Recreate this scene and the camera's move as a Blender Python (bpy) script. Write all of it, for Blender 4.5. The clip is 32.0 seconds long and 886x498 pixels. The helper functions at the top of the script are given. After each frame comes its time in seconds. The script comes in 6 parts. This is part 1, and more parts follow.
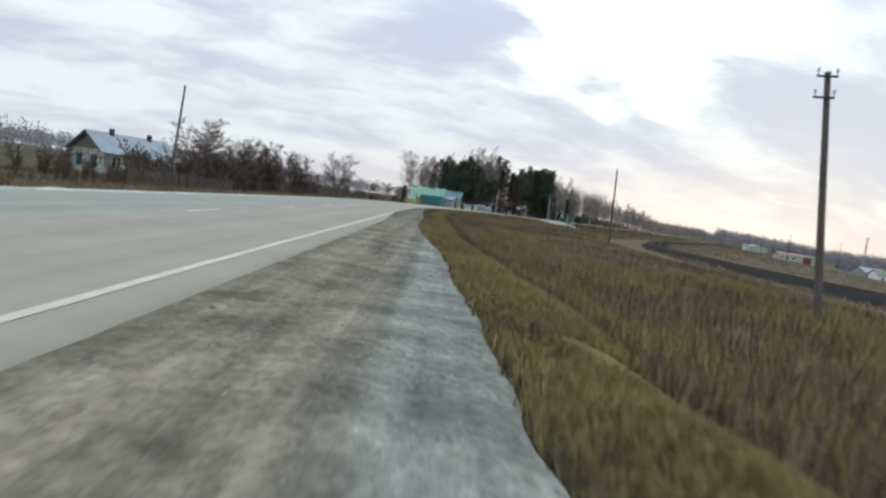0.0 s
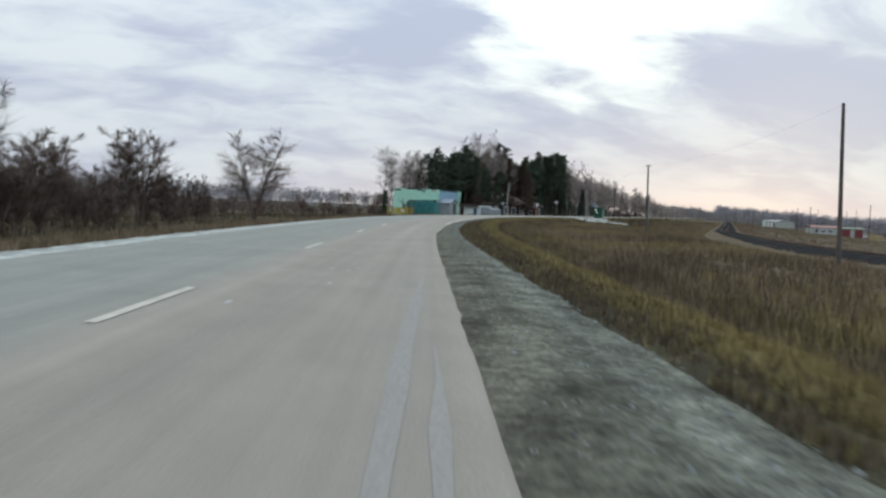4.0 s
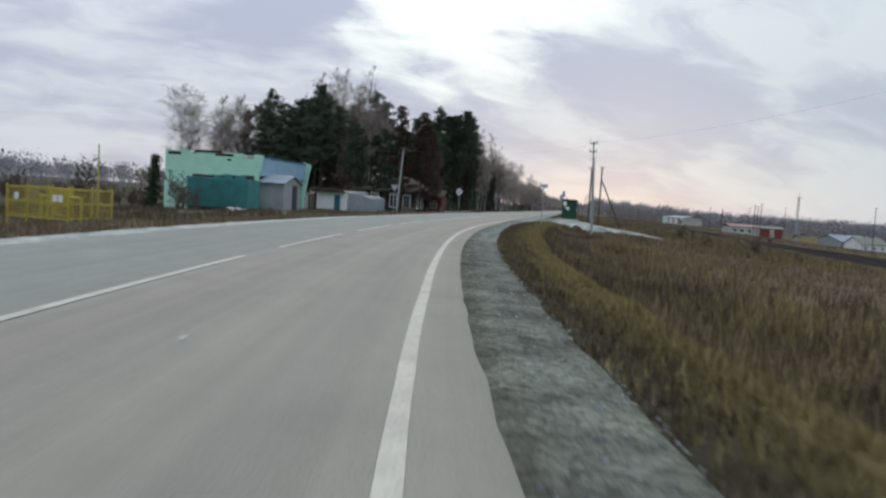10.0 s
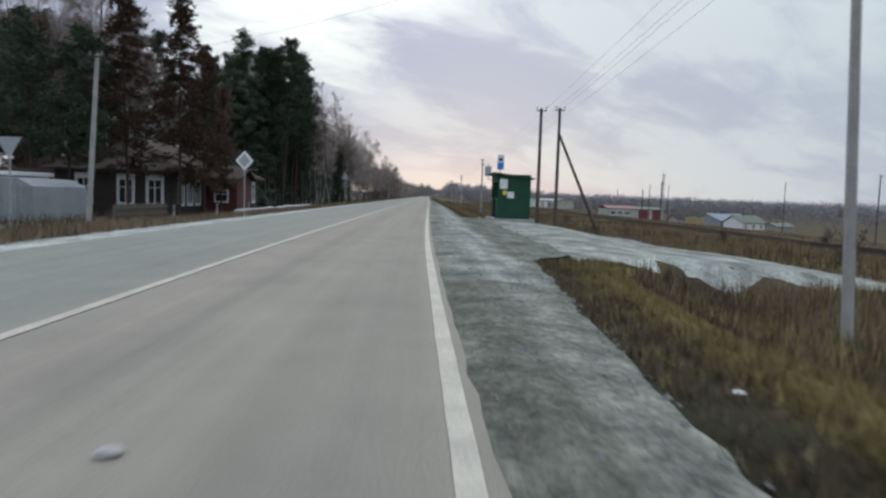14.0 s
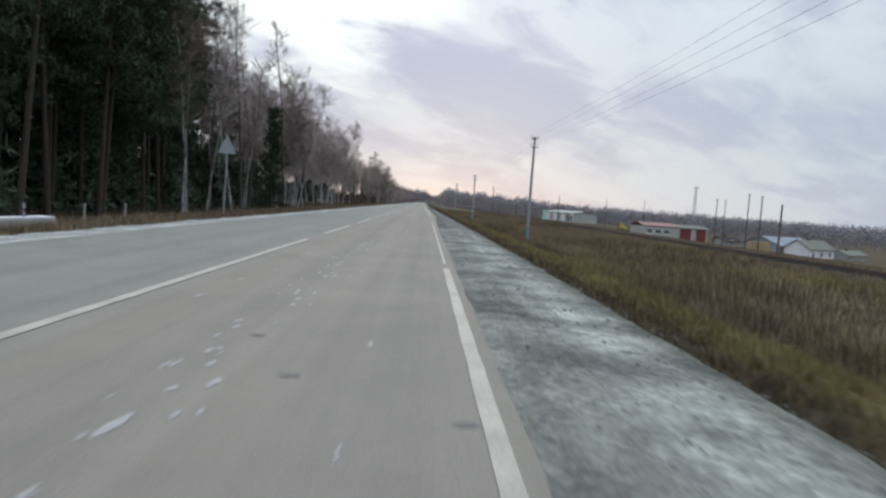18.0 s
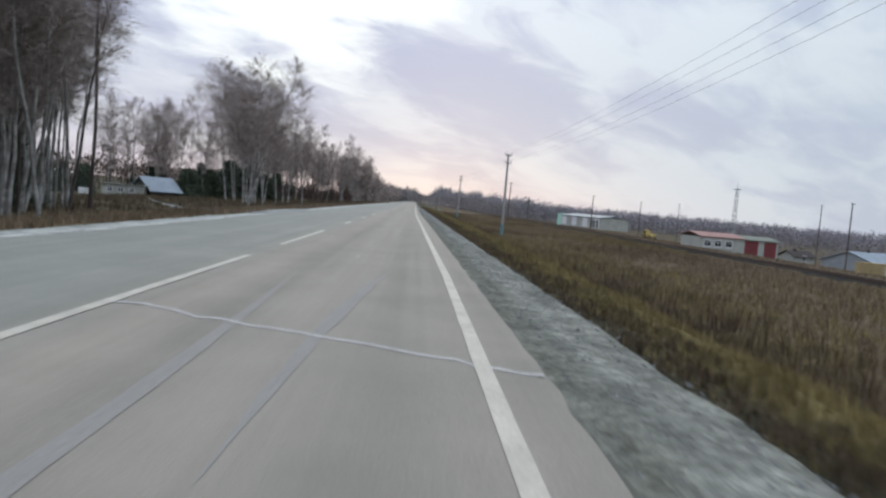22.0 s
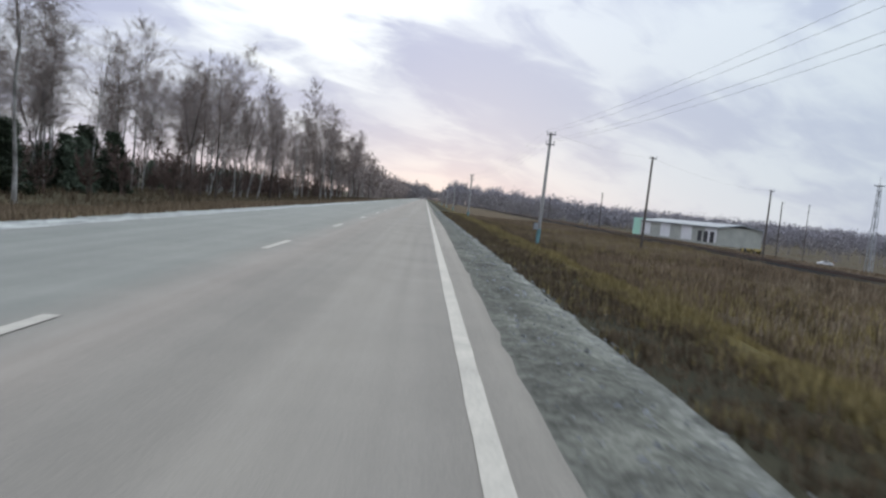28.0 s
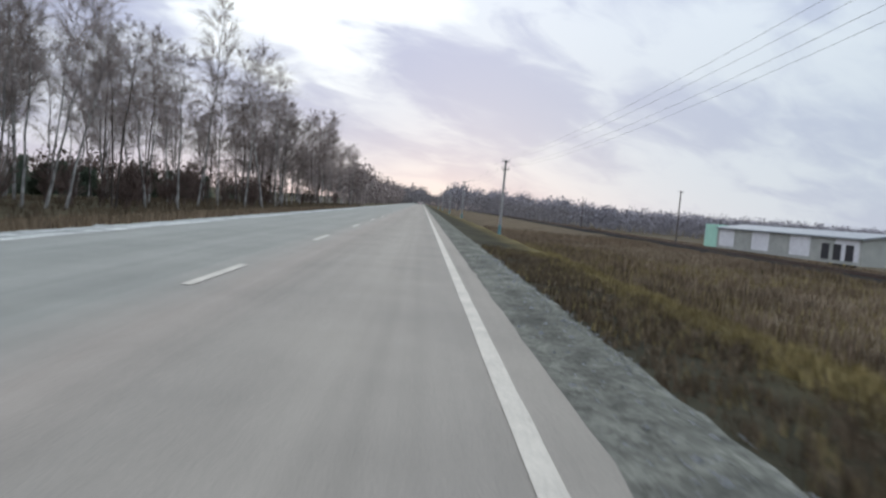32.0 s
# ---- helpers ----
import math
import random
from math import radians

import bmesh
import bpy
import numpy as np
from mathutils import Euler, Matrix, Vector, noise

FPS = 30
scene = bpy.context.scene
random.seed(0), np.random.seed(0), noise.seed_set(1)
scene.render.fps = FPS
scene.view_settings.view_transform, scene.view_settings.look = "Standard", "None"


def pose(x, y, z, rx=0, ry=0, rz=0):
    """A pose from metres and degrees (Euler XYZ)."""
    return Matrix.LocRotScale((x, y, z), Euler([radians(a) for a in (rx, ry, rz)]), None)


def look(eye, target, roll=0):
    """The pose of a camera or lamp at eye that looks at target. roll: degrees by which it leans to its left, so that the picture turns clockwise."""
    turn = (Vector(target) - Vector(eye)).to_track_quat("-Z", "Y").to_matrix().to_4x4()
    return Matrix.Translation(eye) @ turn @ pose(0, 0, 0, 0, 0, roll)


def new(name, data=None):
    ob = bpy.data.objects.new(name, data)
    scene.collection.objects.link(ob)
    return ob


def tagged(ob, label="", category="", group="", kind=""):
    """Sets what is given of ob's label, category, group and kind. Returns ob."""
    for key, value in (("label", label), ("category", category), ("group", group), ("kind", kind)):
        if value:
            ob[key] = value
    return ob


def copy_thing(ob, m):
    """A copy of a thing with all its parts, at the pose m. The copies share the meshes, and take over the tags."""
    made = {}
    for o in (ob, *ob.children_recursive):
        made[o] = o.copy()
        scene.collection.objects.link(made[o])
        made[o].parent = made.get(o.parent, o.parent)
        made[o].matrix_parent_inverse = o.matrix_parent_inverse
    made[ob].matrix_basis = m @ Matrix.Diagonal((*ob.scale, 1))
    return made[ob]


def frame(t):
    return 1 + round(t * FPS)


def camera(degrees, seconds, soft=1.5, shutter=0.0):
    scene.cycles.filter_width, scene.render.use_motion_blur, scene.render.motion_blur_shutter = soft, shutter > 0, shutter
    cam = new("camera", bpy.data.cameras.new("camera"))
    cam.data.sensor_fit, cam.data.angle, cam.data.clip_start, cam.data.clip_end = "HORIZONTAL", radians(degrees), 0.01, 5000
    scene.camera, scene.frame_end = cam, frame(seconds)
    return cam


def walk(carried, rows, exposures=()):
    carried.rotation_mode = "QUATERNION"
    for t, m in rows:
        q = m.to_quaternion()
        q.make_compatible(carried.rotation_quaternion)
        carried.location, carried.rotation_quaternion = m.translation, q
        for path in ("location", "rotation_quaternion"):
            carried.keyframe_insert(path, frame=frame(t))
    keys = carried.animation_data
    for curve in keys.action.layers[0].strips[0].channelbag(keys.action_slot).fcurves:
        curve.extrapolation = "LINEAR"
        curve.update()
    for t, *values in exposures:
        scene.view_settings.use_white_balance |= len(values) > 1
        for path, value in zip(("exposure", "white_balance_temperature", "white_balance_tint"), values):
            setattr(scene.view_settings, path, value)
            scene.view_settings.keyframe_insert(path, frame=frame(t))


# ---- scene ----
cam = camera(65.04, 32.0, 2.5, 0.2)
PATH = [
    (0, (64.249, -198.674, 1.138), (60.271, -189.524, 0.468), 7.99),
    (0.5, (61.134, -192.457, 1.169), (56.877, -183.442, 0.392), 7.82),
    (1, (57.954, -186.356, 1.112), (53.243, -177.549, 0.623), 5.57),
    (1.5, (54.616, -180.506, 1.169), (49.875, -171.723, 0.554), 2.26),
    (2, (51.187, -174.641, 1.157), (46.531, -165.814, 0.525), 1.37),
    (2.5, (47.771, -168.468, 1.170), (43.273, -159.552, 0.658), 1.64),
    (3, (44.441, -162.125, 1.262), (40.107, -153.137, 0.613), 1.01),
    (3.5, (41.250, -155.744, 1.170), (37.230, -146.607, 0.569), 1.70),
    (5.5, (29.209, -129.962, 1.170), (25.657, -120.636, 0.528), 2.81),
    (6, (26.399, -123.386, 1.220), (22.840, -114.065, 0.535), 2.37),
    (6.5, (23.797, -116.660, 1.195), (20.579, -107.217, 0.496), 1.41),
    (7, (21.361, -109.945, 1.208), (18.212, -100.480, 0.509), 2.87),
    (7.5, (19.012, -103.394, 1.170), (16.023, -93.877, 0.468), 2.28),
    (8, (16.821, -96.815, 1.218), (13.980, -87.251, 0.543), -0.01),
    (8.5, (14.814, -90.018, 1.173), (12.446, -80.326, 0.494), 0.60),
    (9, (12.963, -83.147, 1.225), (10.799, -73.408, 0.543), 1.20),
    (9.5, (11.258, -76.349, 1.171), (9.302, -66.564, 0.516), 3.18),
    (10, (9.692, -69.584, 1.255), (7.813, -59.786, 0.574), 3.66),
    (10.5, (8.260, -62.817, 1.173), (6.559, -52.989, 0.456), 1.44),
    (11, (6.984, -56.016, 1.159), (5.478, -46.156, 0.446), 2.00),
    (11.5, (5.888, -49.160, 1.168), (4.739, -39.250, 0.483), 1.08),
    (12, (5.018, -42.390, 1.209), (4.119, -32.454, 0.522), 1.16),
    (12.5, (4.385, -35.843, 1.171), (3.740, -25.887, 0.487), 0.32),
    (13, (3.951, -29.387, 1.232), (3.605, -19.418, 0.519), 0.29),
    (13.5, (3.693, -22.915, 1.171), (3.669, -12.940, 0.459), 0.46),
    (14, (3.537, -16.390, 1.219), (3.757, -6.422, 0.458), 1.88),
    (14.5, (3.438, -9.739, 1.170), (3.842, 0.223, 0.396), 3.36),
    (16.5, (3.291, 17.547, 1.169), (3.330, 27.524, 0.498), 2.69),
    (17, (3.230, 24.589, 1.074), (3.350, 34.568, 0.430), 2.85),
    (17.5, (3.123, 31.870, 1.169), (3.333, 41.849, 0.571), 4.27),
    (18, (2.998, 39.281, 1.188), (3.303, 49.255, 0.528), 4.01),
    (18.5, (2.883, 46.723, 1.170), (3.073, 56.703, 0.569), 4.84),
    (19, (2.807, 54.183, 1.195), (2.878, 64.163, 0.557), 4.94),
    (19.5, (2.799, 61.641, 1.173), (2.923, 71.621, 0.566), 2.85),
    (20, (2.699, 68.971, 1.229), (2.930, 78.949, 0.609), 3.95),
    (20.5, (2.712, 76.077, 1.186), (2.918, 86.052, 0.514), 4.11),
    (21, (2.717, 83.227, 1.272), (2.986, 93.200, 0.593), 3.97),
    (21.5, (2.792, 90.620, 1.169), (3.208, 100.587, 0.471), 3.38),
    (22, (2.909, 98.144, 1.229), (3.369, 108.112, 0.573), 4.85),
    (22.5, (3.069, 105.695, 1.168), (3.504, 115.663, 0.502), 4.68),
    (23, (3.129, 113.204, 1.238), (3.565, 123.172, 0.564), 5.67),
    (23.5, (3.018, 120.605, 1.167), (3.311, 130.577, 0.484), 6.31),
    (24, (3.026, 127.935, 1.187), (3.273, 137.909, 0.512), 5.07),
    (24.5, (2.884, 135.148, 1.165), (3.077, 145.122, 0.466), 4.65),
    (25, (2.849, 142.244, 1.101), (3.156, 152.217, 0.435), 3.77),
    (25.5, (2.907, 149.255, 1.197), (3.139, 159.240, 0.707), 2.42),
    (27.5, (2.712, 177.281, 1.174), (3.052, 187.248, 0.450), 4.61),
    (28, (2.715, 184.146, 1.141), (3.036, 194.115, 0.433), 5.39),
    (28.5, (2.737, 190.825, 1.169), (3.039, 200.797, 0.483), 5.59),
    (29, (2.706, 197.279, 1.141), (2.938, 207.254, 0.482), 5.73),
    (29.5, (2.649, 203.424, 1.161), (2.847, 213.400, 0.493), 5.75),
    (30, (2.559, 209.322, 1.148), (2.678, 219.300, 0.486), 4.93),
    (30.5, (2.397, 215.078, 1.146), (2.590, 225.054, 0.482), 4.22),
    (31, (2.460, 221.047, 1.200), (2.749, 231.018, 0.505), 4.77),
    (31.5, (2.576, 227.370, 1.164), (2.923, 237.343, 0.505), 4.99),
    (32, (2.520, 233.821, 1.101), (2.868, 243.794, 0.457), 4.42),
]
walk(cam, [(t, look(eye, target, roll)) for t, eye, target, roll in PATH],
     ((0, 0.46, 6850, -5), (3, 0.28, 6750, -4), (7, 0.17, 6700, -1), (13, 0.07, 6700, 0), (20, 0.20, 6650, 2), (32, 0.25, 6600, 3)))

# ---------------------------------------------------------------- light
world = bpy.data.worlds.new("evening_sky")
scene.world = world
world.use_nodes = True
wn, wl = world.node_tree.nodes, world.node_tree.links
wn.clear()


def wnode(kind, **inputs):
    n = wn.new(kind)
    for k, v in inputs.items():
        n.inputs[k].default_value = v
    return n


def wmath(op, a, b=None, clamp=False):
    n = wn.new("ShaderNodeMath")
    n.operation, n.use_clamp = op, clamp
    for i, v in enumerate((a, b)):
        if v is None:
            continue
        if isinstance(v, (int, float)):
            n.inputs[i].default_value = v
        else:
            wl.new(v, n.inputs[i])
    return n.outputs[0]


def wmix(fac, a, b):
    n = wn.new("ShaderNodeMix")
    n.data_type = "RGBA"
    for slot, v in ((n.inputs["Factor"], fac), (n.inputs["A"], a), (n.inputs["B"], b)):
        if isinstance(v, (int, float)):
            slot.default_value = v
        elif isinstance(v, tuple):
            slot.default_value = (*v, 1)
        else:
            wl.new(v, slot)
    return n.outputs["Result"]


SUN_EL, SUN_ROT = radians(7), radians(4)
sky = wn.new("ShaderNodeTexSky")
sky.sky_type, sky.sun_disc, sky.sun_elevation, sky.sun_rotation = "NISHITA", False, SUN_EL, SUN_ROT
coord = wn.new("ShaderNodeTexCoord")
sep = wn.new("ShaderNodeSeparateXYZ")
wl.new(coord.outputs["Generated"], sep.inputs[0])
up = wmath("MAXIMUM", sep.outputs["Z"], 0.0)
div = wmath("ADD", up, 0.30)
flat = wn.new("ShaderNodeCombineXYZ")
wl.new(wmath("DIVIDE", sep.outputs["X"], div), flat.inputs["X"])
wl.new(wmath("DIVIDE", sep.outputs["Y"], div), flat.inputs["Y"])
# cloud bands drawn out towards the north-east, so that they slope down to the right of the road
turn = wn.new("ShaderNodeMapping")
turn.inputs["Rotation"].default_value = (0, 0, radians(-34))
wl.new(flat.outputs[0], turn.inputs["Vector"])
drawn = wn.new("ShaderNodeMapping")
drawn.inputs["Scale"].default_value = (0.80, 1.30, 1)
drawn.inputs["Location"].default_value = (3.1, 1.7, 0)
wl.new(turn.outputs[0], drawn.inputs["Vector"])
big = wnode("ShaderNodeTexNoise", Scale=1.7, Detail=6.0, Roughness=0.5, Distortion=0.35)
small = wnode("ShaderNodeTexNoise", Scale=5.5, Detail=7.0, Roughness=0.56, Distortion=0.6)
wl.new(drawn.outputs[0], big.inputs["Vector"])
wl.new(drawn.outputs[0], small.inputs["Vector"])
cover = wmath("ADD", wmath("MULTIPLY", big.outputs["Fac"], 0.68), wmath("MULTIPLY", small.outputs["Fac"], 0.32))
ramp = wn.new("ShaderNodeValToRGB")
ramp.color_ramp.interpolation = "EASE"
ramp.color_ramp.elements[0].position, ramp.color_ramp.elements[0].color = 0.41, (0, 0, 0, 1)
ramp.color_ramp.elements[1].position, ramp.color_ramp.elements[1].color = 0.60, (1, 1, 1, 1)
wl.new(cover, ramp.inputs["Fac"])


def glow_toward(x, y, z, edge, waver, gain):
    """How near the sky's direction lies to a bearing, with an uneven border (0 to 1)."""
    n = wn.new("ShaderNodeVectorMath")
    n.operation = "DOT_PRODUCT"
    n.inputs[1].default_value = Vector((x, y, z)).normalized()
    wl.new(coord.outputs["Generated"], n.inputs[0])
    return wmath("MULTIPLY", wmath("ADD", wmath("SUBTRACT", n.outputs["Value"], edge), wmath("MULTIPLY", wmath("SUBTRACT", cover, 0.5), waver)), gain, True)


body = wmix(ramp.outputs["Color"], (0.675, 0.705, 0.83), (0.44, 0.465, 0.65))
# a white opening in the cloud high over the road ahead, the lavender bank beside it, and a thin rosy rim between
opening = glow_toward(-0.20, 0.93, 0.33, 0.981, -0.14, 46.0)
veil = wmix(wmath("MULTIPLY", opening, 0.92), body, (1.02, 1.04, 1.09))
bank = glow_toward(0.10, 0.965, 0.20, 0.9885, 0.10, 95.0)
bright = wmix(wmath("MULTIPLY", bank, 0.72), veil, (0.435, 0.46, 0.65))
low = wmath("POWER", wmath("SUBTRACT", 1.0, wmath("MINIMUM", wmath("MULTIPLY", up, 3.0), 1.0)), 1.6)
pink = wmix(wmath("MULTIPLY", low, 0.42), bright, (0.60, 0.57, 0.675))
ahead = wn.new("ShaderNodeVectorMath")
ahead.operation = "DOT_PRODUCT"
ahead.inputs[1].default_value = Vector((-0.20, 0.98, 0.0)).normalized()
wl.new(coord.outputs["Generated"], ahead.inputs[0])
dusk = wmath("MULTIPLY", wmath("POWER", wmath("MAXIMUM", ahead.outputs["Value"], 0.0), 14.0), wmath("POWER", low, 4.0))
glow = wmix(wmath("MULTIPLY", dusk, 0.62), pink, (0.86, 0.66, 0.63))
# greyer and smoother to the east
east = wmath("MULTIPLY", wmath("MAXIMUM", sep.outputs["X"], 0.0), 1.25, True)
pale = wmix(ramp.outputs["Color"], (0.525, 0.585, 0.68), (0.43, 0.485, 0.615))
grey = wmix(east, glow, pale)
zen = wmath("ADD", 1.0, wmath("MULTIPLY", wmath("POWER", up, 2.0), 1.5))
lit = wn.new("ShaderNodeVectorMath")
lit.operation = "SCALE"
wl.new(grey, lit.inputs[0])
wl.new(zen, lit.inputs["Scale"])
cloud_bg = wnode("ShaderNodeBackground", Strength=1.0)
wl.new(lit.outputs[0], cloud_bg.inputs["Color"])
sky_bg = wnode("ShaderNodeBackground", Strength=0.05)
wl.new(sky.outputs[0], sky_bg.inputs["Color"])
# the clear sky shows only thinly through the overcast
both = wnode("ShaderNodeMixShader", Fac=0.94)
wl.new(sky_bg.outputs[0], both.inputs[1])
wl.new(cloud_bg.outputs[0], both.inputs[2])
wout = wn.new("ShaderNodeOutputWorld")
wl.new(both.outputs[0], wout.inputs["Surface"])
world.cycles.sampling_method = "AUTOMATIC"

sun = bpy.data.lights.new("sun", "SUN")
sun.energy, sun.angle, sun.color = 0.5, radians(25), (1.0, 0.9, 0.8)
sun_ob = new("sun", sun)
sun_ob.matrix_world = look((0, 0, 60), (-8, -60, 20))

# ---------------------------------------------------------------- materials


def material(name, base, second=None, scale=6.0, fine=60.0, rough=0.85, bump=0.2, metal=0.0, mixing=0.5, island=0.0, stretch=(1, 1, 1), spec=0.3, coords="Object"):
    """Two colours mixed by coarse noise, a finer grain on top, and relief."""
    m = bpy.data.materials.new(name)
    m.use_nodes = True
    n, l = m.node_tree.nodes, m.node_tree.links
    p = n["Principled BSDF"]
    p.inputs["Roughness"].default_value = rough
    p.inputs["Metallic"].default_value = metal
    p.inputs["Specular IOR Level"].default_value = spec
    tc = n.new("ShaderNodeTexCoord")
    mp = n.new("ShaderNodeMapping")
    mp.inputs["Scale"].default_value = stretch
    l.new(tc.outputs[coords], mp.inputs["Vector"])
    coarse, grain = n.new("ShaderNodeTexNoise"), n.new("ShaderNodeTexNoise")
    coarse.inputs["Scale"].default_value, coarse.inputs["Detail"].default_value = scale, 5
    grain.inputs["Scale"].default_value, grain.inputs["Detail"].default_value = fine, 4
    l.new(mp.outputs[0], coarse.inputs["Vector"])
    l.new(mp.outputs[0], grain.inputs["Vector"])
    second = second or tuple(c * 0.7 for c in base)
    r = n.new("ShaderNodeValToRGB")
    r.color_ramp.elements[0].position, r.color_ramp.elements[1].position = 0.5 - mixing / 2.5, 0.5 + mixing / 2.5
    r.color_ramp.elements[0].color, r.color_ramp.elements[1].color = (*base, 1), (*second, 1)
    l.new(coarse.outputs["Fac"], r.inputs["Fac"])
    hsv = n.new("ShaderNodeHueSaturation")
    l.new(r.outputs["Color"], hsv.inputs["Color"])
    mr = n.new("ShaderNodeMapRange")
    mr.inputs["From Min"].default_value, mr.inputs["From Max"].default_value = 0.3, 0.7
    mr.inputs["To Min"].default_value, mr.inputs["To Max"].default_value = 0.82, 1.18
    l.new(grain.outputs["Fac"], mr.inputs["Value"])
    value = mr.outputs[0]
    if island:
        g = n.new("ShaderNodeNewGeometry")
        mi = n.new("ShaderNodeMapRange")
        mi.inputs["To Min"].default_value, mi.inputs["To Max"].default_value = 1 - island, 1 + island
        l.new(g.outputs["Random Per Island"], mi.inputs["Value"])
        mul = n.new("ShaderNodeMath")
        mul.operation = "MULTIPLY"
        l.new(value, mul.inputs[0])
        l.new(mi.outputs[0], mul.inputs[1])
        value = mul.outputs[0]
    l.new(value, hsv.inputs["Value"])
    l.new(hsv.outputs[0], p.inputs["Base Color"])
    if bump:
        b = n.new("ShaderNodeBump")
        b.inputs["Strength"].default_value, b.inputs["Distance"].default_value = bump, 0.02
        l.new(grain.outputs["Fac"], b.inputs["Height"])
        l.new(b.outputs[0], p.inputs["Normal"])
    return m


def strip_material(name, stops, scale=0.6, fine=25.0, bump=0.4, wobble=1.2, rough=0.95, tones=0.3, pebble=0.0, spec=0.05):
    """Bands of ground that follow the road: colour by the distance from its middle, wavering by noise."""
    m = material(name, (0.2, 0.2, 0.2), scale=scale, fine=fine, bump=bump, rough=rough, spec=spec)
    n, l = m.node_tree.nodes, m.node_tree.links
    at = n.new("ShaderNodeAttribute")
    at.attribute_name = "across"
    tc = [k for k in n if k.bl_idname == "ShaderNodeTexCoord"][0]
    wob = n.new("ShaderNodeTexNoise")
    wob.inputs["Scale"].default_value, wob.inputs["Detail"].default_value = 0.5, 6
    l.new(tc.outputs["Object"], wob.inputs["Vector"])
    ma = n.new("ShaderNodeMath")
    ma.operation = "MULTIPLY_ADD"
    l.new(wob.outputs["Fac"], ma.inputs[0])
    ma.inputs[1].default_value = wobble * 2
    l.new(at.outputs["Fac"], ma.inputs[2])
    mr = n.new("ShaderNodeMapRange")
    lo, hi = stops[0][0], stops[-1][0]
    mr.inputs["From Min"].default_value, mr.inputs["From Max"].default_value = lo + wobble, hi + wobble
    l.new(ma.outputs[0], mr.inputs["Value"])
    r = n.new("ShaderNodeValToRGB")
    while len(r.color_ramp.elements) < len(stops):
        r.color_ramp.elements.new(0.5)
    for e, (u, c) in zip(r.color_ramp.elements, stops):
        e.position, e.color = (u - lo) / (hi - lo), (*c, 1)
    l.new(mr.outputs[0], r.inputs["Fac"])
    coarse = [k for k in n if k.bl_idname == "ShaderNodeTexNoise"][0]
    mix = n.new("ShaderNodeMix")
    mix.data_type, mix.blend_type = "RGBA", "MULTIPLY"
    tone = n.new("ShaderNodeValToRGB")
    tone.color_ramp.elements[0].position, tone.color_ramp.elements[0].color = 0.32, (1 - tones * 1.2, 1 - tones * 1.25, 1 - tones * 1.3, 1)
    tone.color_ramp.elements[1].position, tone.color_ramp.elements[1].color = 0.68, (1 + tones * 0.8, 1 + tones * 0.7, 1 + tones * 0.5, 1)
    l.new(coarse.outputs["Fac"], tone.inputs["Fac"])
    mix.inputs["Factor"].default_value = 1.0
    l.new(r.outputs[0], mix.inputs["A"])
    l.new(tone.outputs[0], mix.inputs["B"])
    hsv = [k for k in n if k.bl_idname == "ShaderNodeHueSaturation"][0]
    out = mix.outputs["Result"]
    if pebble:
        # broken stones of two sizes, each with a tone of its own
        for size, lo_v, hi_v in ((26.0, 1 - pebble, 1 + pebble), (11.0, 1 - pebble * 0.6, 1 + pebble * 0.7)):
            vor = n.new("ShaderNodeTexVoronoi")
            vor.inputs["Scale"].default_value = size
            l.new(tc.outputs["Object"], vor.inputs["Vector"])
            sepc = n.new("ShaderNodeSeparateColor")
            l.new(vor.outputs["Color"], sepc.inputs["Color"])
            rng_n = n.new("ShaderNodeMapRange")
            rng_n.inputs["To Min"].default_value, rng_n.inputs["To Max"].default_value = lo_v, hi_v
            l.new(sepc.outputs[0], rng_n.inputs["Value"])
            vm = n.new("ShaderNodeVectorMath")
            vm.operation = "SCALE"
            l.new(out, vm.inputs[0])
            l.new(rng_n.outputs[0], vm.inputs["Scale"])
            out = vm.outputs[0]
    l.new(out, hsv.inputs["Color"])
    return m


# Stops at 7.5 and 9 m paint the dip's shade into the soil.
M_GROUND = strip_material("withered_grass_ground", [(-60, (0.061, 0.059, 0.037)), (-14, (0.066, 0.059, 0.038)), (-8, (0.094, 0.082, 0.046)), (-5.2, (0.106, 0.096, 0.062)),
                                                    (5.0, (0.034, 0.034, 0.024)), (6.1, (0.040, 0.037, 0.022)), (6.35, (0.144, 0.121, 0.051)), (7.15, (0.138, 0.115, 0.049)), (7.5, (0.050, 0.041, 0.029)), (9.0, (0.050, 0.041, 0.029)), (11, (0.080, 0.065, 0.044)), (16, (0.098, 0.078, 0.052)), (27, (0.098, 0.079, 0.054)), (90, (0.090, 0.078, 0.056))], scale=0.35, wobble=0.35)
M_GRAVEL = strip_material("grey_gravel", [(-9, (0.098, 0.097, 0.080)), (-6.2, (0.139, 0.139, 0.120)), (-5.3, (0.294, 0.319, 0.319)), (-4.5, (0.375, 0.403, 0.399)), (-3.5, (0.245, 0.252, 0.239)), (3.5, (0.123, 0.129, 0.116)), (4.25, (0.127, 0.135, 0.121)), (4.5, (0.170, 0.181, 0.168)), (5.1, (0.176, 0.186, 0.172)), (5.6, (0.087, 0.092, 0.076)), (9, (0.061, 0.064, 0.048))], scale=1.7, fine=42, bump=0.7, wobble=0.25, pebble=0.3)
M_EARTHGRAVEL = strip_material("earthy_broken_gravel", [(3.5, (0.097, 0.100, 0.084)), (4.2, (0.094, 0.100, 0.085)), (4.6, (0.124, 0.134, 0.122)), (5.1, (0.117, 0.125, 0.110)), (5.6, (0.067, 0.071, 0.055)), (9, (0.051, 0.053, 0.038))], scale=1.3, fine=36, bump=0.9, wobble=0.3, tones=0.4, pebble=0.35)
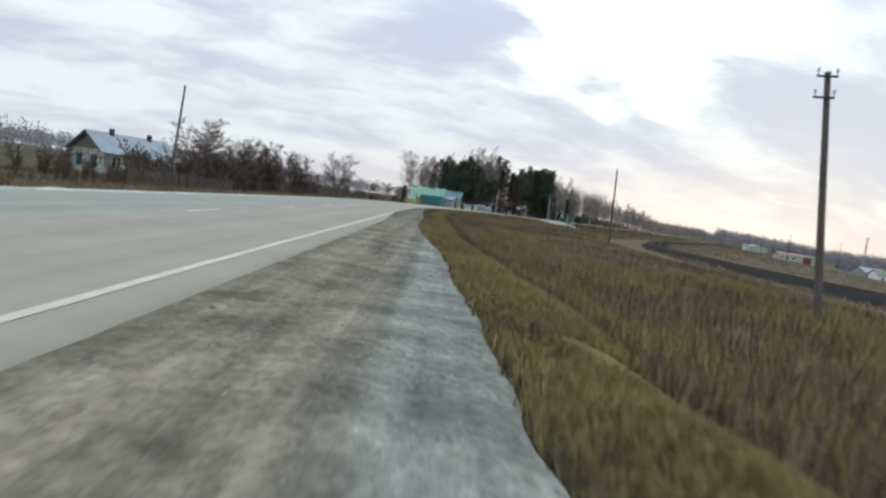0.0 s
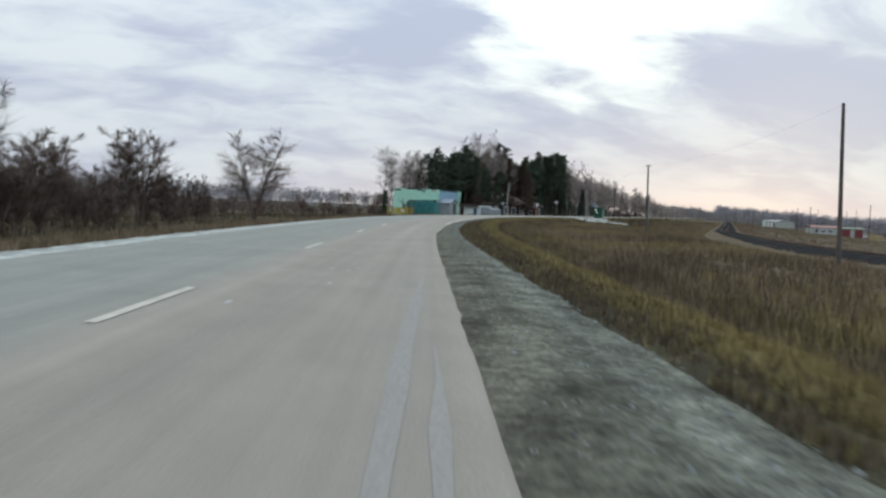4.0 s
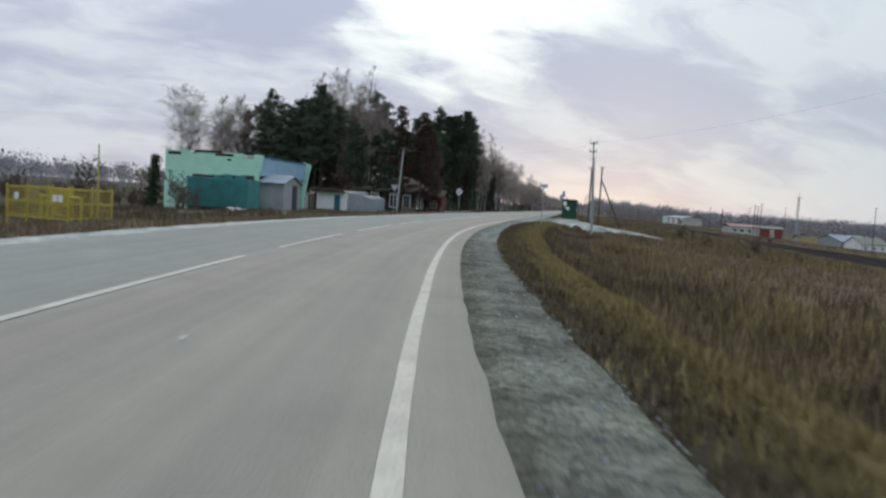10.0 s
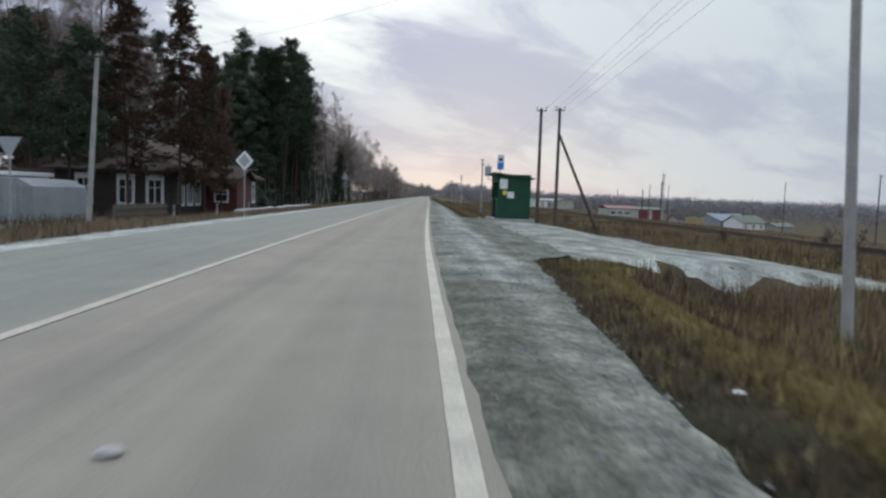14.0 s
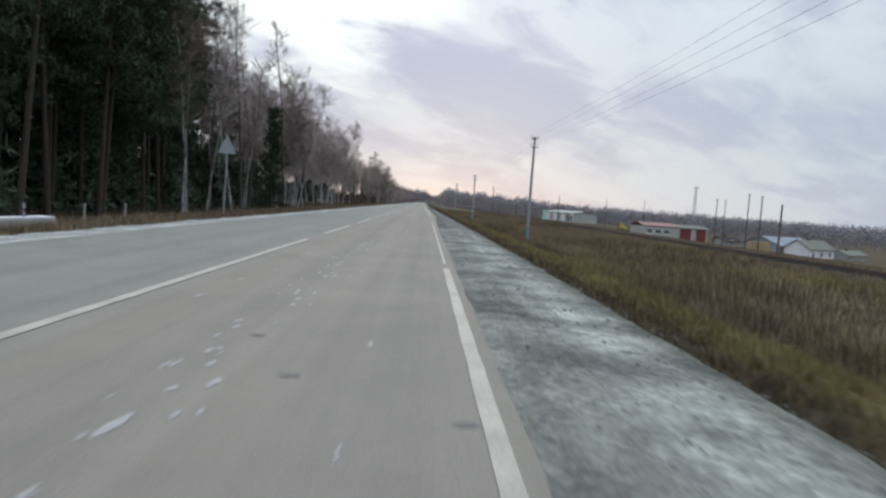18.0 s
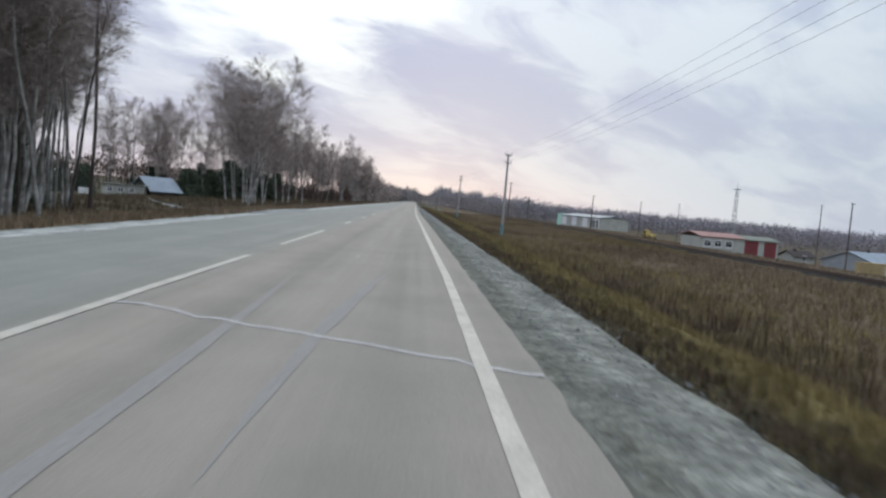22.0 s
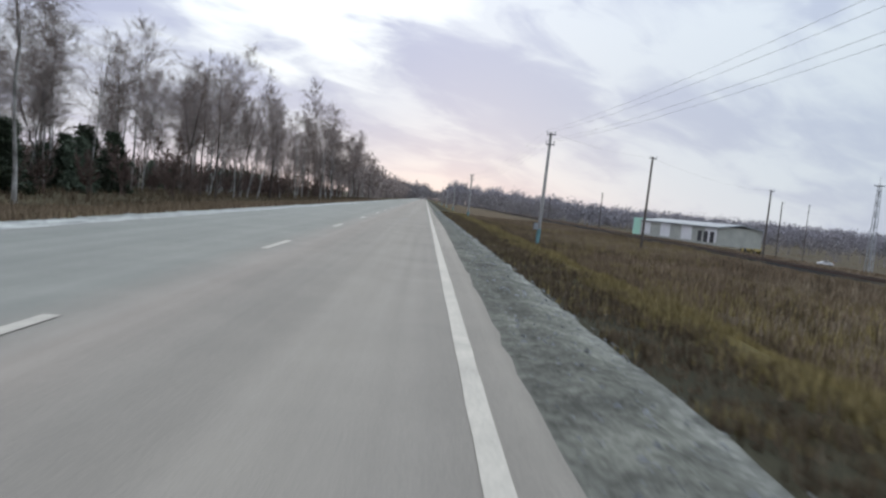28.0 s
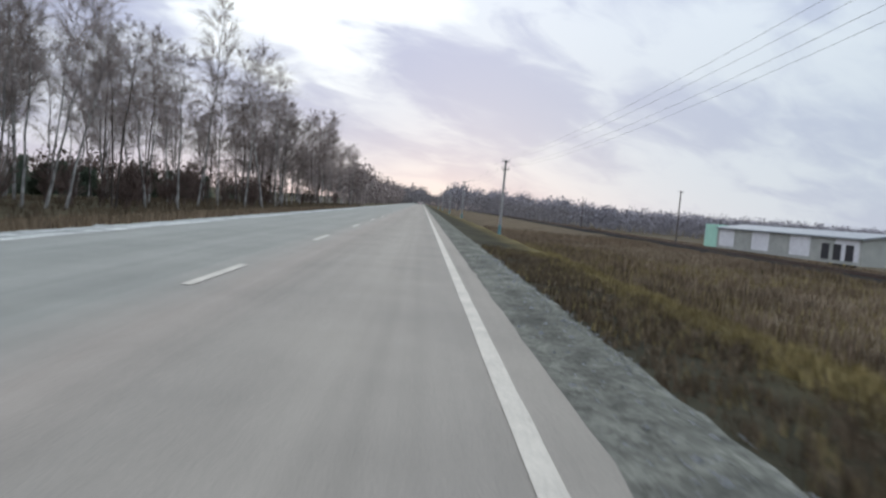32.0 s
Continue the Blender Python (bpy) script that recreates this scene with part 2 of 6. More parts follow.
M_FROST = strip_material("frosted_gravel", [(3.5, (0.165, 0.178, 0.168)), (4.2, (0.185, 0.202, 0.194)), (4.6, (0.245, 0.268, 0.264)), (5.1, (0.255, 0.280, 0.274)), (5.5, (0.125, 0.136, 0.124)), (9, (0.180, 0.200, 0.195))], scale=0.9, fine=42, bump=0.6, wobble=0.3, tones=0.4, pebble=0.28)
M_DIRT = strip_material("dusty_dirt_track", [(3.5, (0.190, 0.190, 0.165)), (4.3, (0.135, 0.128, 0.105)), (4.75, (0.185, 0.168, 0.142)), (5.2, (0.128, 0.119, 0.101)), (5.6, (0.172, 0.160, 0.138)), (5.95, (0.120, 0.120, 0.108)), (6.2, (0.186, 0.200, 0.194)), (6.6, (0.165, 0.178, 0.172)), (9, (0.126, 0.136, 0.127))], scale=1.1, fine=42, bump=0.6, wobble=0.2, tones=0.35, pebble=0.22)
M_ASPHALT = strip_material("dusty_asphalt", [(-5, (0.231, 0.238, 0.217)), (-3.4, (0.216, 0.228, 0.207)), (-0.4, (0.218, 0.224, 0.201)), (0.5, (0.261, 0.238, 0.207)), (1.2, (0.226, 0.212, 0.185)), (2.0, (0.254, 0.238, 0.206)), (2.9, (0.222, 0.209, 0.183)), (3.6, (0.250, 0.235, 0.203)), (4.2, (0.220, 0.208, 0.180))], scale=0.45, fine=110, bump=0.10, wobble=0.2, rough=0.8, tones=0.06, spec=0.2)


def add_wear(m, layers):
    """Wear drawn out along the road by the wheels: layers of (scale across, scale along, darkest, lightest)."""
    n, l = m.node_tree.nodes, m.node_tree.links
    hsv = [k for k in n if k.bl_idname == "ShaderNodeHueSaturation"][0]
    out = hsv.inputs["Color"].links[0].from_socket
    at = n.new("ShaderNodeAttribute")
    at.attribute_name = "across"
    tc = [k for k in n if k.bl_idname == "ShaderNodeTexCoord"][0]
    xyz = n.new("ShaderNodeSeparateXYZ")
    l.new(tc.outputs["Object"], xyz.inputs[0])
    for a, b, lo, hi in layers:
        v = n.new("ShaderNodeCombineXYZ")
        for src, k, slot in ((at.outputs["Fac"], a, "X"), (xyz.outputs["Y"], b, "Y")):
            mu = n.new("ShaderNodeMath")
            mu.operation = "MULTIPLY"
            mu.inputs[1].default_value = k
            l.new(src, mu.inputs[0])
            l.new(mu.outputs[0], v.inputs[slot])
        t = n.new("ShaderNodeTexNoise")
        t.inputs["Scale"].default_value, t.inputs["Detail"].default_value = 1.0, 5
        l.new(v.outputs[0], t.inputs["Vector"])
        r = n.new("ShaderNodeMapRange")
        r.inputs["From Min"].default_value, r.inputs["From Max"].default_value = 0.3, 0.7
        r.inputs["To Min"].default_value, r.inputs["To Max"].default_value = lo, hi
        l.new(t.outputs["Fac"], r.inputs["Value"])
        sc = n.new("ShaderNodeVectorMath")
        sc.operation = "SCALE"
        l.new(out, sc.inputs[0])
        l.new(r.outputs[0], sc.inputs["Scale"])
        out = sc.outputs[0]
    l.new(out, hsv.inputs["Color"])


add_wear(M_ASPHALT, ((2.0, 0.03, 0.90, 1.06), (6.0, 0.07, 0.95, 1.04), (1.6, 1.1, 0.95, 1.04), (60.0, 45.0, 0.9, 1.08)))
add_wear(M_DIRT, ((5.0, 0.12, 0.78, 1.2),))
for shoulder_mat in (M_GRAVEL, M_EARTHGRAVEL, M_FROST):
    add_wear(shoulder_mat, ((4.0, 0.16, 0.80, 1.22), (1.2, 0.5, 0.86, 1.15)))
M_SNOW = material("thin_old_snow", (0.72, 0.74, 0.78), (0.5, 0.52, 0.55), 3, 30, 0.9, 0.5)
M_PAINT = material("worn_road_paint", (0.479, 0.456, 0.392), (0.335, 0.319, 0.278), 2.2, 40, 0.7, 0.1, mixing=0.6)
M_CRACK = material("pale_filled_crack", (0.42, 0.415, 0.405), (0.34, 0.335, 0.33), 4, 40)
M_MARK = material("dark_wheel_mark", (0.218, 0.212, 0.20), (0.232, 0.225, 0.212), 1.5, 40, 0.85, 0.1)
M_DUST = material("pale_road_dust", (0.41, 0.405, 0.395), (0.30, 0.297, 0.29), 6, 40, 0.9, 0.2)
M_PATCH = material("dark_road_stain", (0.13, 0.125, 0.12), (0.2, 0.19, 0.18), 4, 40)
M_STONE = material("gravel_stone", (0.230, 0.242, 0.242), (0.153, 0.162, 0.162), 8, 60, 0.9, 0.3, island=0.4)
M_PALE = material("pale_field_grass", (0.28, 0.23, 0.16), (0.195, 0.16, 0.115), 0.2, 9, 0.95, 0, island=0.4, spec=0.05)
M_GRASS = material("withered_field_grass", (0.215, 0.165, 0.112), (0.150, 0.115, 0.08), 0.25, 9, 0.95, 0, island=0.45, spec=0.1)
M_VERGE = material("olive_verge_grass", (0.25, 0.205, 0.092), (0.175, 0.142, 0.07), 0.4, 9, 0.95, 0, island=0.4, spec=0.1)
M_TAN = material("tan_verge_grass", (0.27, 0.215, 0.10), (0.19, 0.155, 0.075), 0.4, 9, 0.95, 0, island=0.4, spec=0.1)
M_WEED = material("brown_weed", (0.132, 0.102, 0.066), (0.085, 0.067, 0.047), 0.5, 9, 0.95, 0, island=0.4, spec=0.1)
M_BIRCH = material("birch_bark", (0.359, 0.351, 0.335), (0.101, 0.094, 0.086), 3.0, 14, 0.85, 0.4, stretch=(1, 1, 0.45), mixing=0.35)
M_TWIG = material("bare_birch_twig", (0.315, 0.270, 0.250), (0.21, 0.176, 0.162), 0.8, 5, 0.9, 0, island=0.35, spec=0.1)
M_SHRUB = material("bare_shrub_twig", (0.144, 0.105, 0.090), (0.094, 0.072, 0.063), 0.8, 5, 0.9, 0, island=0.35, spec=0.1)
M_PINEBARK = material("pine_bark", (0.062, 0.048, 0.038), (0.034, 0.028, 0.024), 3, 20, 0.95, 0.5, stretch=(1, 1, 0.3))
M_GROVE = material("dark_pole_trunk", (0.085, 0.07, 0.06), (0.05, 0.042, 0.038), 3, 20, 0.95, 0.4, stretch=(1, 1, 0.3))
M_NEEDLE = material("pine_needles", (0.098, 0.118, 0.084), (0.058, 0.076, 0.056), 0.8, 6, 0.9, 0, island=0.5, spec=0.1)
M_LARCH = material("rusty_needles", (0.125, 0.082, 0.064), (0.075, 0.056, 0.046), 0.8, 6, 0.9, 0, island=0.5, spec=0.1)
# Far woods: distance haze is mixed into both base colours, paler than bark.
M_FAR = material("haze_paled_bare_wood", (0.244, 0.227, 0.227), (0.179, 0.170, 0.175), 0.03, 2, 0.95, 0, island=0.25, spec=0.1)
M_HAZE = material("far_wood_haze_tint", (0.30, 0.285, 0.305), (0.24, 0.235, 0.255), 0.03, 2, 0.95, 0, island=0.2, spec=0.0)
M_CONCRETE = material("grey_concrete", (0.36, 0.36, 0.35), (0.27, 0.27, 0.265), 2, 40, 0.9, 0.3)
M_WOODPOLE = material("weathered_pole_wood", (0.115, 0.10, 0.088), (0.07, 0.062, 0.055), 3, 30, 0.9, 0.4, stretch=(1, 1, 0.15))
M_TEALBASE = material("faded_blue_paint", (0.16, 0.31, 0.33), (0.12, 0.23, 0.25), 5, 40)
M_METAL = material("galvanised_steel", (0.42, 0.44, 0.46), (0.33, 0.35, 0.36), 4, 50, 0.45, 0.1, metal=0.6)
M_BLACK = material("dark_iron", (0.045, 0.045, 0.05), (0.03, 0.03, 0.032), 5, 40, 0.6, 0.1)
M_WIRE = material("wire", (0.14, 0.14, 0.15), (0.12, 0.12, 0.13), 2, 10, 0.6, 0)
M_MINT = material("mint_plaster", (0.42, 0.70, 0.56), (0.36, 0.62, 0.50), 1.2, 25, 0.9, 0.25)
M_BLUEMETAL = material("pale_blue_sheet_metal", (0.30, 0.45, 0.58), (0.24, 0.37, 0.48), 1.5, 20, 0.6, 0.1)
M_GREYMETAL = material("grey_sheet_metal", (0.296, 0.320, 0.335), (0.234, 0.257, 0.273), 1.5, 20, 0.6, 0.1)
M_TEALMETAL = material("teal_container_paint", (0.045, 0.20, 0.20), (0.03, 0.13, 0.13), 1.4, 25, 0.6, 0.2)
M_ROOF = material("dark_roof_felt", (0.06, 0.05, 0.048), (0.04, 0.034, 0.033), 2, 30, 0.95, 0.3)
M_WHITE = material("white_paint", (0.74, 0.75, 0.76), (0.62, 0.63, 0.64), 1.6, 25, 0.8, 0.15)
M_BLUEDOOR = material("blue_door_paint", (0.03, 0.13, 0.19), (0.02, 0.09, 0.13), 3, 30, 0.6, 0.1)
M_YELLOW = material("yellow_paint", (0.46, 0.37, 0.075), (0.34, 0.27, 0.06), 3, 30, 0.6, 0.15)
M_GREEN = material("dark_green_sheet", (0.013, 0.066, 0.036), (0.008, 0.049, 0.028), 2.5, 30, 0.5, 0.1)
M_GREENIN = material("pale_green_inner_paint", (0.16, 0.22, 0.18), (0.12, 0.17, 0.14), 2, 30, 0.8, 0.1)
M_LOG = material("dark_brown_planks", (0.052, 0.046, 0.039), (0.034, 0.030, 0.026), 1.5, 18, 0.85, 0.4, stretch=(1, 1, 6))
M_REDWALL = material("red_brown_planks", (0.098, 0.034, 0.026), (0.068, 0.025, 0.021), 1.5, 18, 0.85, 0.4, stretch=(1, 1, 6))
M_TINROOF = material("pale_tin_roof", (0.27, 0.315, 0.36), (0.20, 0.235, 0.27), 0.8, 15, 0.75, 0.1, metal=0.0, spec=0.1)
M_BROWNROOF = material("brown_slate_roof", (0.060, 0.043, 0.036), (0.042, 0.031, 0.027), 1.5, 20, 0.9, 0.4)
M_OLDPLANK = material("old_grey_planks", (0.16, 0.14, 0.115), (0.10, 0.088, 0.072), 2, 25, 0.9, 0.4, stretch=(4, 4, 0.4))
M_BRICKRED = material("red_gate_paint", (0.20, 0.045, 0.048), (0.15, 0.038, 0.04), 2, 30, 0.7, 0.1)
M_PALEWALL = material("pale_rendered_wall", (0.43, 0.44, 0.40), (0.32, 0.335, 0.305), 0.9, 20, 0.9, 0.3)
M_REDROOF = material("faded_red_roof", (0.33, 0.20, 0.18), (0.25, 0.155, 0.14), 1.2, 20, 0.85, 0.2)
M_GREENROOF = material("mossy_green_roof", (0.19, 0.205, 0.175), (0.14, 0.155, 0.13), 1.2, 20, 0.9, 0.2)
M_FENCE = material("dark_fence_planks", (0.085, 0.075, 0.064), (0.055, 0.048, 0.041), 2, 25, 0.9, 0.4, stretch=(4, 4, 0.4))
M_BALLAST = material("dark_rail_ballast", (0.038, 0.038, 0.038), (0.025, 0.025, 0.025), 1.0, 18, 0.95, 0.8, spec=0.0)
M_RUST = material("rusty_rail_steel", (0.10, 0.07, 0.055), (0.07, 0.05, 0.04), 4, 40, 0.6, 0.2, metal=0.4)
M_SIGNBLUE = material("sign_blue", (0.03, 0.20, 0.62), (0.03, 0.18, 0.55), 3, 20, 0.4, 0)
M_SIGNYEL = material("sign_yellow", (0.72, 0.55, 0.08), (0.65, 0.5, 0.08), 3, 20, 0.4, 0)
M_SIGNRED = material("sign_red", (0.55, 0.06, 0.05), (0.5, 0.06, 0.05), 3, 20, 0.4, 0)
M_SIGNWHITE = material("sign_white", (0.72, 0.74, 0.75), (0.65, 0.67, 0.68), 3, 20, 0.4, 0)
M_SIGNBACK = material("sign_back_grey", (0.34, 0.37, 0.40), (0.29, 0.32, 0.34), 3, 20, 0.5, 0)
M_CARBODY = material("silver_car_paint", (0.42, 0.41, 0.40), (0.38, 0.37, 0.36), 2, 20, 0.3, 0, metal=0.6)
M_RUBBER = material("tyre_rubber", (0.03, 0.03, 0.03), (0.02, 0.02, 0.02), 10, 60, 0.9, 0.2)
M_LAMPRED = material("tail_lamp_red", (0.6, 0.02, 0.02), (0.5, 0.02, 0.02), 5, 30, 0.3, 0)
M_YELLOWMACHINE = material("yellow_machine_paint", (0.46, 0.36, 0.12), (0.36, 0.28, 0.10), 2, 20, 0.5, 0)
M_YELLOWBOARD = material("fresh_sawn_boards", (0.42, 0.33, 0.17), (0.32, 0.25, 0.13), 3, 20, 0.8, 0.2)
M_GLASS = material("dark_window_glass", (0.03, 0.035, 0.04), (0.02, 0.024, 0.03), 2, 10, 0.08, 0, spec=0.6)

# ---------------------------------------------------------------- mesh helpers


def mesh_ob(name, verts, faces, mat, parent=None, label="", smooth=False):
    me = bpy.data.meshes.new(name)
    me.from_pydata(verts, [], faces)
    me.materials.append(mat)
    if smooth:
        me.polygons.foreach_set("use_smooth", [True] * len(me.polygons))
    ob = new(name, me)
    if parent:
        ob.parent = parent
    if label:
        ob["label"] = label
    return ob


def part(name, bm, mat, parent, label=""):
    """One mesh object under a thing or a part."""
    me = bpy.data.meshes.new(name)
    bm.to_mesh(me)
    bm.free()
    me.materials.append(mat)
    ob = new(name, me)
    if parent:
        ob.parent = parent
    if label:
        ob["label"] = label
    return ob


def thing(name, x, y, z=0.0, turn_z=0.0, label="", category="", group="", kind="", size=1.0):
    ob = new(name)
    ob.empty_display_size = 0.2
    ob.matrix_basis = pose(x, y, z, 0, 0, turn_z) @ Matrix.Diagonal((*(size if isinstance(size, tuple) else (size,) * 3), 1))
    return tagged(ob, label, category, group, kind)


def block(x0, x1, y0, y1, z0, z1, bevel=0.0):
    bm = bmesh.new()
    bmesh.ops.create_cube(bm, size=1, matrix=Matrix.Translation(((x0 + x1) / 2, (y0 + y1) / 2, (z0 + z1) / 2)) @ Matrix.Diagonal((abs(x1 - x0), abs(y1 - y0), abs(z1 - z0), 1)))
    if bevel:
        bmesh.ops.bevel(bm, geom=bm.edges[:], offset=bevel, segments=1, affect="EDGES")
    return bm


def prism(poly, axis, a, b):
    """A polygon of two coordinates drawn out along axis x, y or z."""
    def at(p, q):
        return {"x": (q, p[0], p[1]), "y": (p[0], q, p[1]), "z": (p[0], p[1], q)}[axis]
    bm = bmesh.new()
    va, vb = [bm.verts.new(at(p, a)) for p in poly], [bm.verts.new(at(p, b)) for p in poly]
    bm.faces.new(va), bm.faces.new(vb[::-1])
    for i in range(len(poly)):
        j = (i + 1) % len(poly)
        bm.faces.new((va[i], vb[i], vb[j], va[j]))
    bmesh.ops.recalc_face_normals(bm, faces=bm.faces[:])
    return bm


def rod(p, q, r0, r1=None, sides=10):
    p, q = Vector(p), Vector(q)
    bm = bmesh.new()
    m = Matrix.Translation((p + q) / 2) @ (q - p).to_track_quat("Z", "Y").to_matrix().to_4x4()
    bmesh.ops.create_cone(bm, cap_ends=True, segments=sides, radius1=r0, radius2=r0 if r1 is None else r1, depth=(q - p).length, matrix=m)
    return bm


def joined(*bms):
    out = bmesh.new()
    for b in bms:
        me = bpy.data.meshes.new("join")
        b.to_mesh(me)
        b.free()
        out.from_mesh(me)
        bpy.data.meshes.remove(me)
    return out


def add_tube(verts, faces, pts, radii, sides=4, cap=False):
    base = len(verts)
    n = len(pts)
    for i, p in enumerate(pts):
        d = (pts[min(i + 1, n - 1)] - pts[max(i - 1, 0)]).normalized()
        a = d.orthogonal().normalized()
        b = d.cross(a)
        for k in range(sides):
            t = 2 * math.pi * k / sides
            verts.append(tuple(p + (a * math.cos(t) + b * math.sin(t)) * radii[i]))
    for i in range(n - 1):
        for k in range(sides):
            j = (k + 1) % sides
            faces.append((base + i * sides + k, base + i * sides + j, base + (i + 1) * sides + j, base + (i + 1) * sides + k))
    if cap:
        faces.append(tuple(base + (n - 1) * sides + k for k in range(sides)))


def triangles(name, corners, mat, kind="stuff", label="", category=""):
    """Many loose triangles, from an array of (n, 3, 3), as one object."""
    n = len(corners)
    me = bpy.data.meshes.new(name)
    me.vertices.add(n * 3)
    me.vertices.foreach_set("co", corners.reshape(-1).astype(np.float32))
    me.loops.add(n * 3)
    me.loops.foreach_set("vertex_index", np.arange(n * 3, dtype=np.int32))
    me.polygons.add(n)
    me.polygons.foreach_set("loop_start", np.arange(0, n * 3, 3, dtype=np.int32))
    me.polygons.foreach_set("loop_total", np.full(n, 3, dtype=np.int32))
    me.update()
    me.materials.append(mat)
    return tagged(new(name, me), label, category, "", kind)


# ---------------------------------------------------------------- the line of the road and the lie of the land
BEND = [(81.53, -250), (72.08, -230), (63.61, -212), (55.66, -195), (47.86, -178), (39.64, -160), (32.1, -143), (25.19, -127), (19.19, -112), (13.9, -97), (9.24, -82), (5.4, -67), (3.03, -54), (1.5, -42), (0.62, -30), (0.29, -15), (0.06, 0), (0, 14), (0, 30)]
BY = np.array([p[1] for p in BEND], float)
BX = np.array([p[0] for p in BEND], float)
BS = np.gradient(BX, BY)
BS[0] = BS[1] = -0.472
BS[-1] = BS[-2] = 0.0


def middle(y):
    """x of the road's middle, and its slope dx/dy."""
    if y >= 30:
        return 0.0, 0.0
    if y <= BY[0]:
        return BX[0] - 0.472 * (y - BY[0]), -0.472
    i = min(int(np.searchsorted(BY, y)) - 1, len(BY) - 2)
    i = max(i, 0)
    h = BY[i + 1] - BY[i]
    t = (y - BY[i]) / h
    x = (2 * t**3 - 3 * t**2 + 1) * BX[i] + (t**3 - 2 * t**2 + t) * h * BS[i] + (-2 * t**3 + 3 * t**2) * BX[i + 1] + (t**3 - t**2) * h * BS[i + 1]
    s = ((6 * t**2 - 6 * t) * BX[i] + (3 * t**2 - 4 * t + 1) * h * BS[i] + (-6 * t**2 + 6 * t) * BX[i + 1] + (3 * t**2 - 2 * t) * h * BS[i + 1]) / h
    return float(x), float(s)


def place(u, y):
    """x of the spot u metres to the right of the road's middle, at y."""
    x, s = middle(y)
    return x + u * math.sqrt(1 + s * s)


def across(x, y):
    mx, s = middle(y)
    return (x - mx) / math.sqrt(1 + s * s)


def gravel_width(y):
    return float(np.interp(y, [-260, -195, -182, -178, -170, -157, -150, -141, -120, -112, -104, -91, -77, -63, -50, -36, -22, -13, -6, -1.5, 0.8, 25, 27.6, 45, 55, 75, 105, 134, 160, 190, 215, 240, 320],
                           [3.1, 3.0, 2.5, 2.05, 1.65, 1.65, 1.4, 1.0, 0.36, 0.34, 0.46, 0.58, 1.05, 1.2, 1.05, 1.05, 0.85, 0.85, 1.38, 1.75, 3.4, 3.4, 1.6, 1.6, 1.6, 1.5, 1.2, 0.95, 0.8, 0.58, 0.5, 0.34, 0.4]))


def asphalt_edge(y):
    return float(np.interp(y, [-260, -184, -170, -160, -155, -140, -120, -113, -104, -93, -89, -83, -74, -63, -50, -36, -21, -13, 27, 45, 75, 103, 133, 160, 188, 214, 238, 300],
                           [4.15, 4.13, 4.05, 3.66, 3.45, 3.38, 3.22, 3.42, 3.5, 3.75, 3.87, 4.12, 4.22, 4.1, 4.0, 3.94, 3.94, 3.62, 3.6, 3.62, 3.7, 4.03, 3.83, 3.6, 3.47, 3.6, 3.48, 3.5]))


def lane_sides(x):
    """The near and the far side of the gravelled mouth of the side lane and bus stop, at x."""
    return float(np.interp(x, [4, 5.5, 9, 18], [-3.2, -1.8, 0.2, 3.2])), float(np.interp(x, [4, 10.4, 12.6, 18], [28.0, 27.6, 12.5, 11.0]))


def lane_depth(x, y):
    """How far a spot lies into the side lane that leaves to the right (0 to 1)."""
    if x < 4 or x > 21:
        return 0.0
    near, far = lane_sides(x)
    a = min(y - near, far - y)
    return max(0.0, min(1.0, a / 0.8)) * max(0.0, min(1.0, (20.0 - x) / 3))


def height(x, y):
    u = across(x, y)
    if abs(u) < 4.2:
        return -0.06
    if u > 0:
        g = 4.0 + gravel_width(y)
        k = max(0.0, g - 5.25)
        z = float(np.interp(u, [4.0, max(g, 4.25), 5.95 + k, 6.55 + k, 7.0 + k, 8.3 + k, 9.8 + k, 12 + k, 16 + k, 24, 30, 36, 45, 60, 90, 115, 150, 400],
                            [-0.06, -0.12, -0.21, -0.19, -0.40, -1.02, -1.22, -1.15, -1.28, -1.45, -1.8, -2.25, -2.7, -3.6, -5.6, -7.4, -9.4, -12.0]))
        z -= 0.58 * max(0.0, min(1.0, (y - 40) / 50)) * float(np.interp(u, [6.9 + k, 9.0 + k, 18, 34], [0, 1, 0.9, 0]))
        ld = lane_depth(x, y)
        if ld > 0:
            z = z * (1 - ld) + ld * float(np.interp(u, [4, 9, 14, 21, 30], [-0.07, -0.16, -0.7, -1.35, -1.7]))
    else:
        z = float(np.interp(-u, [4.0, 5.6, 8, 11, 14, 20, 30, 40, 60, 400], [-0.06, -0.14, -0.40, -0.70, -0.90, -1.08, -1.25, -1.85, -2.2, -2.6]))
    if abs(u) > 5.6 and abs(u) < 300:
        a = min(1.0, (abs(u) - 5.0) / 8)
        z += (0.05 + 0.05 * a) * noise.noise(Vector((x * 0.35, y * 0.35, 0))) + 0.05 * noise.noise(Vector((x * 1.1, y * 1.1, 3))) + 0.14 * a * noise.noise(Vector((x * 0.12, y * 0.12, 9)))
    return z


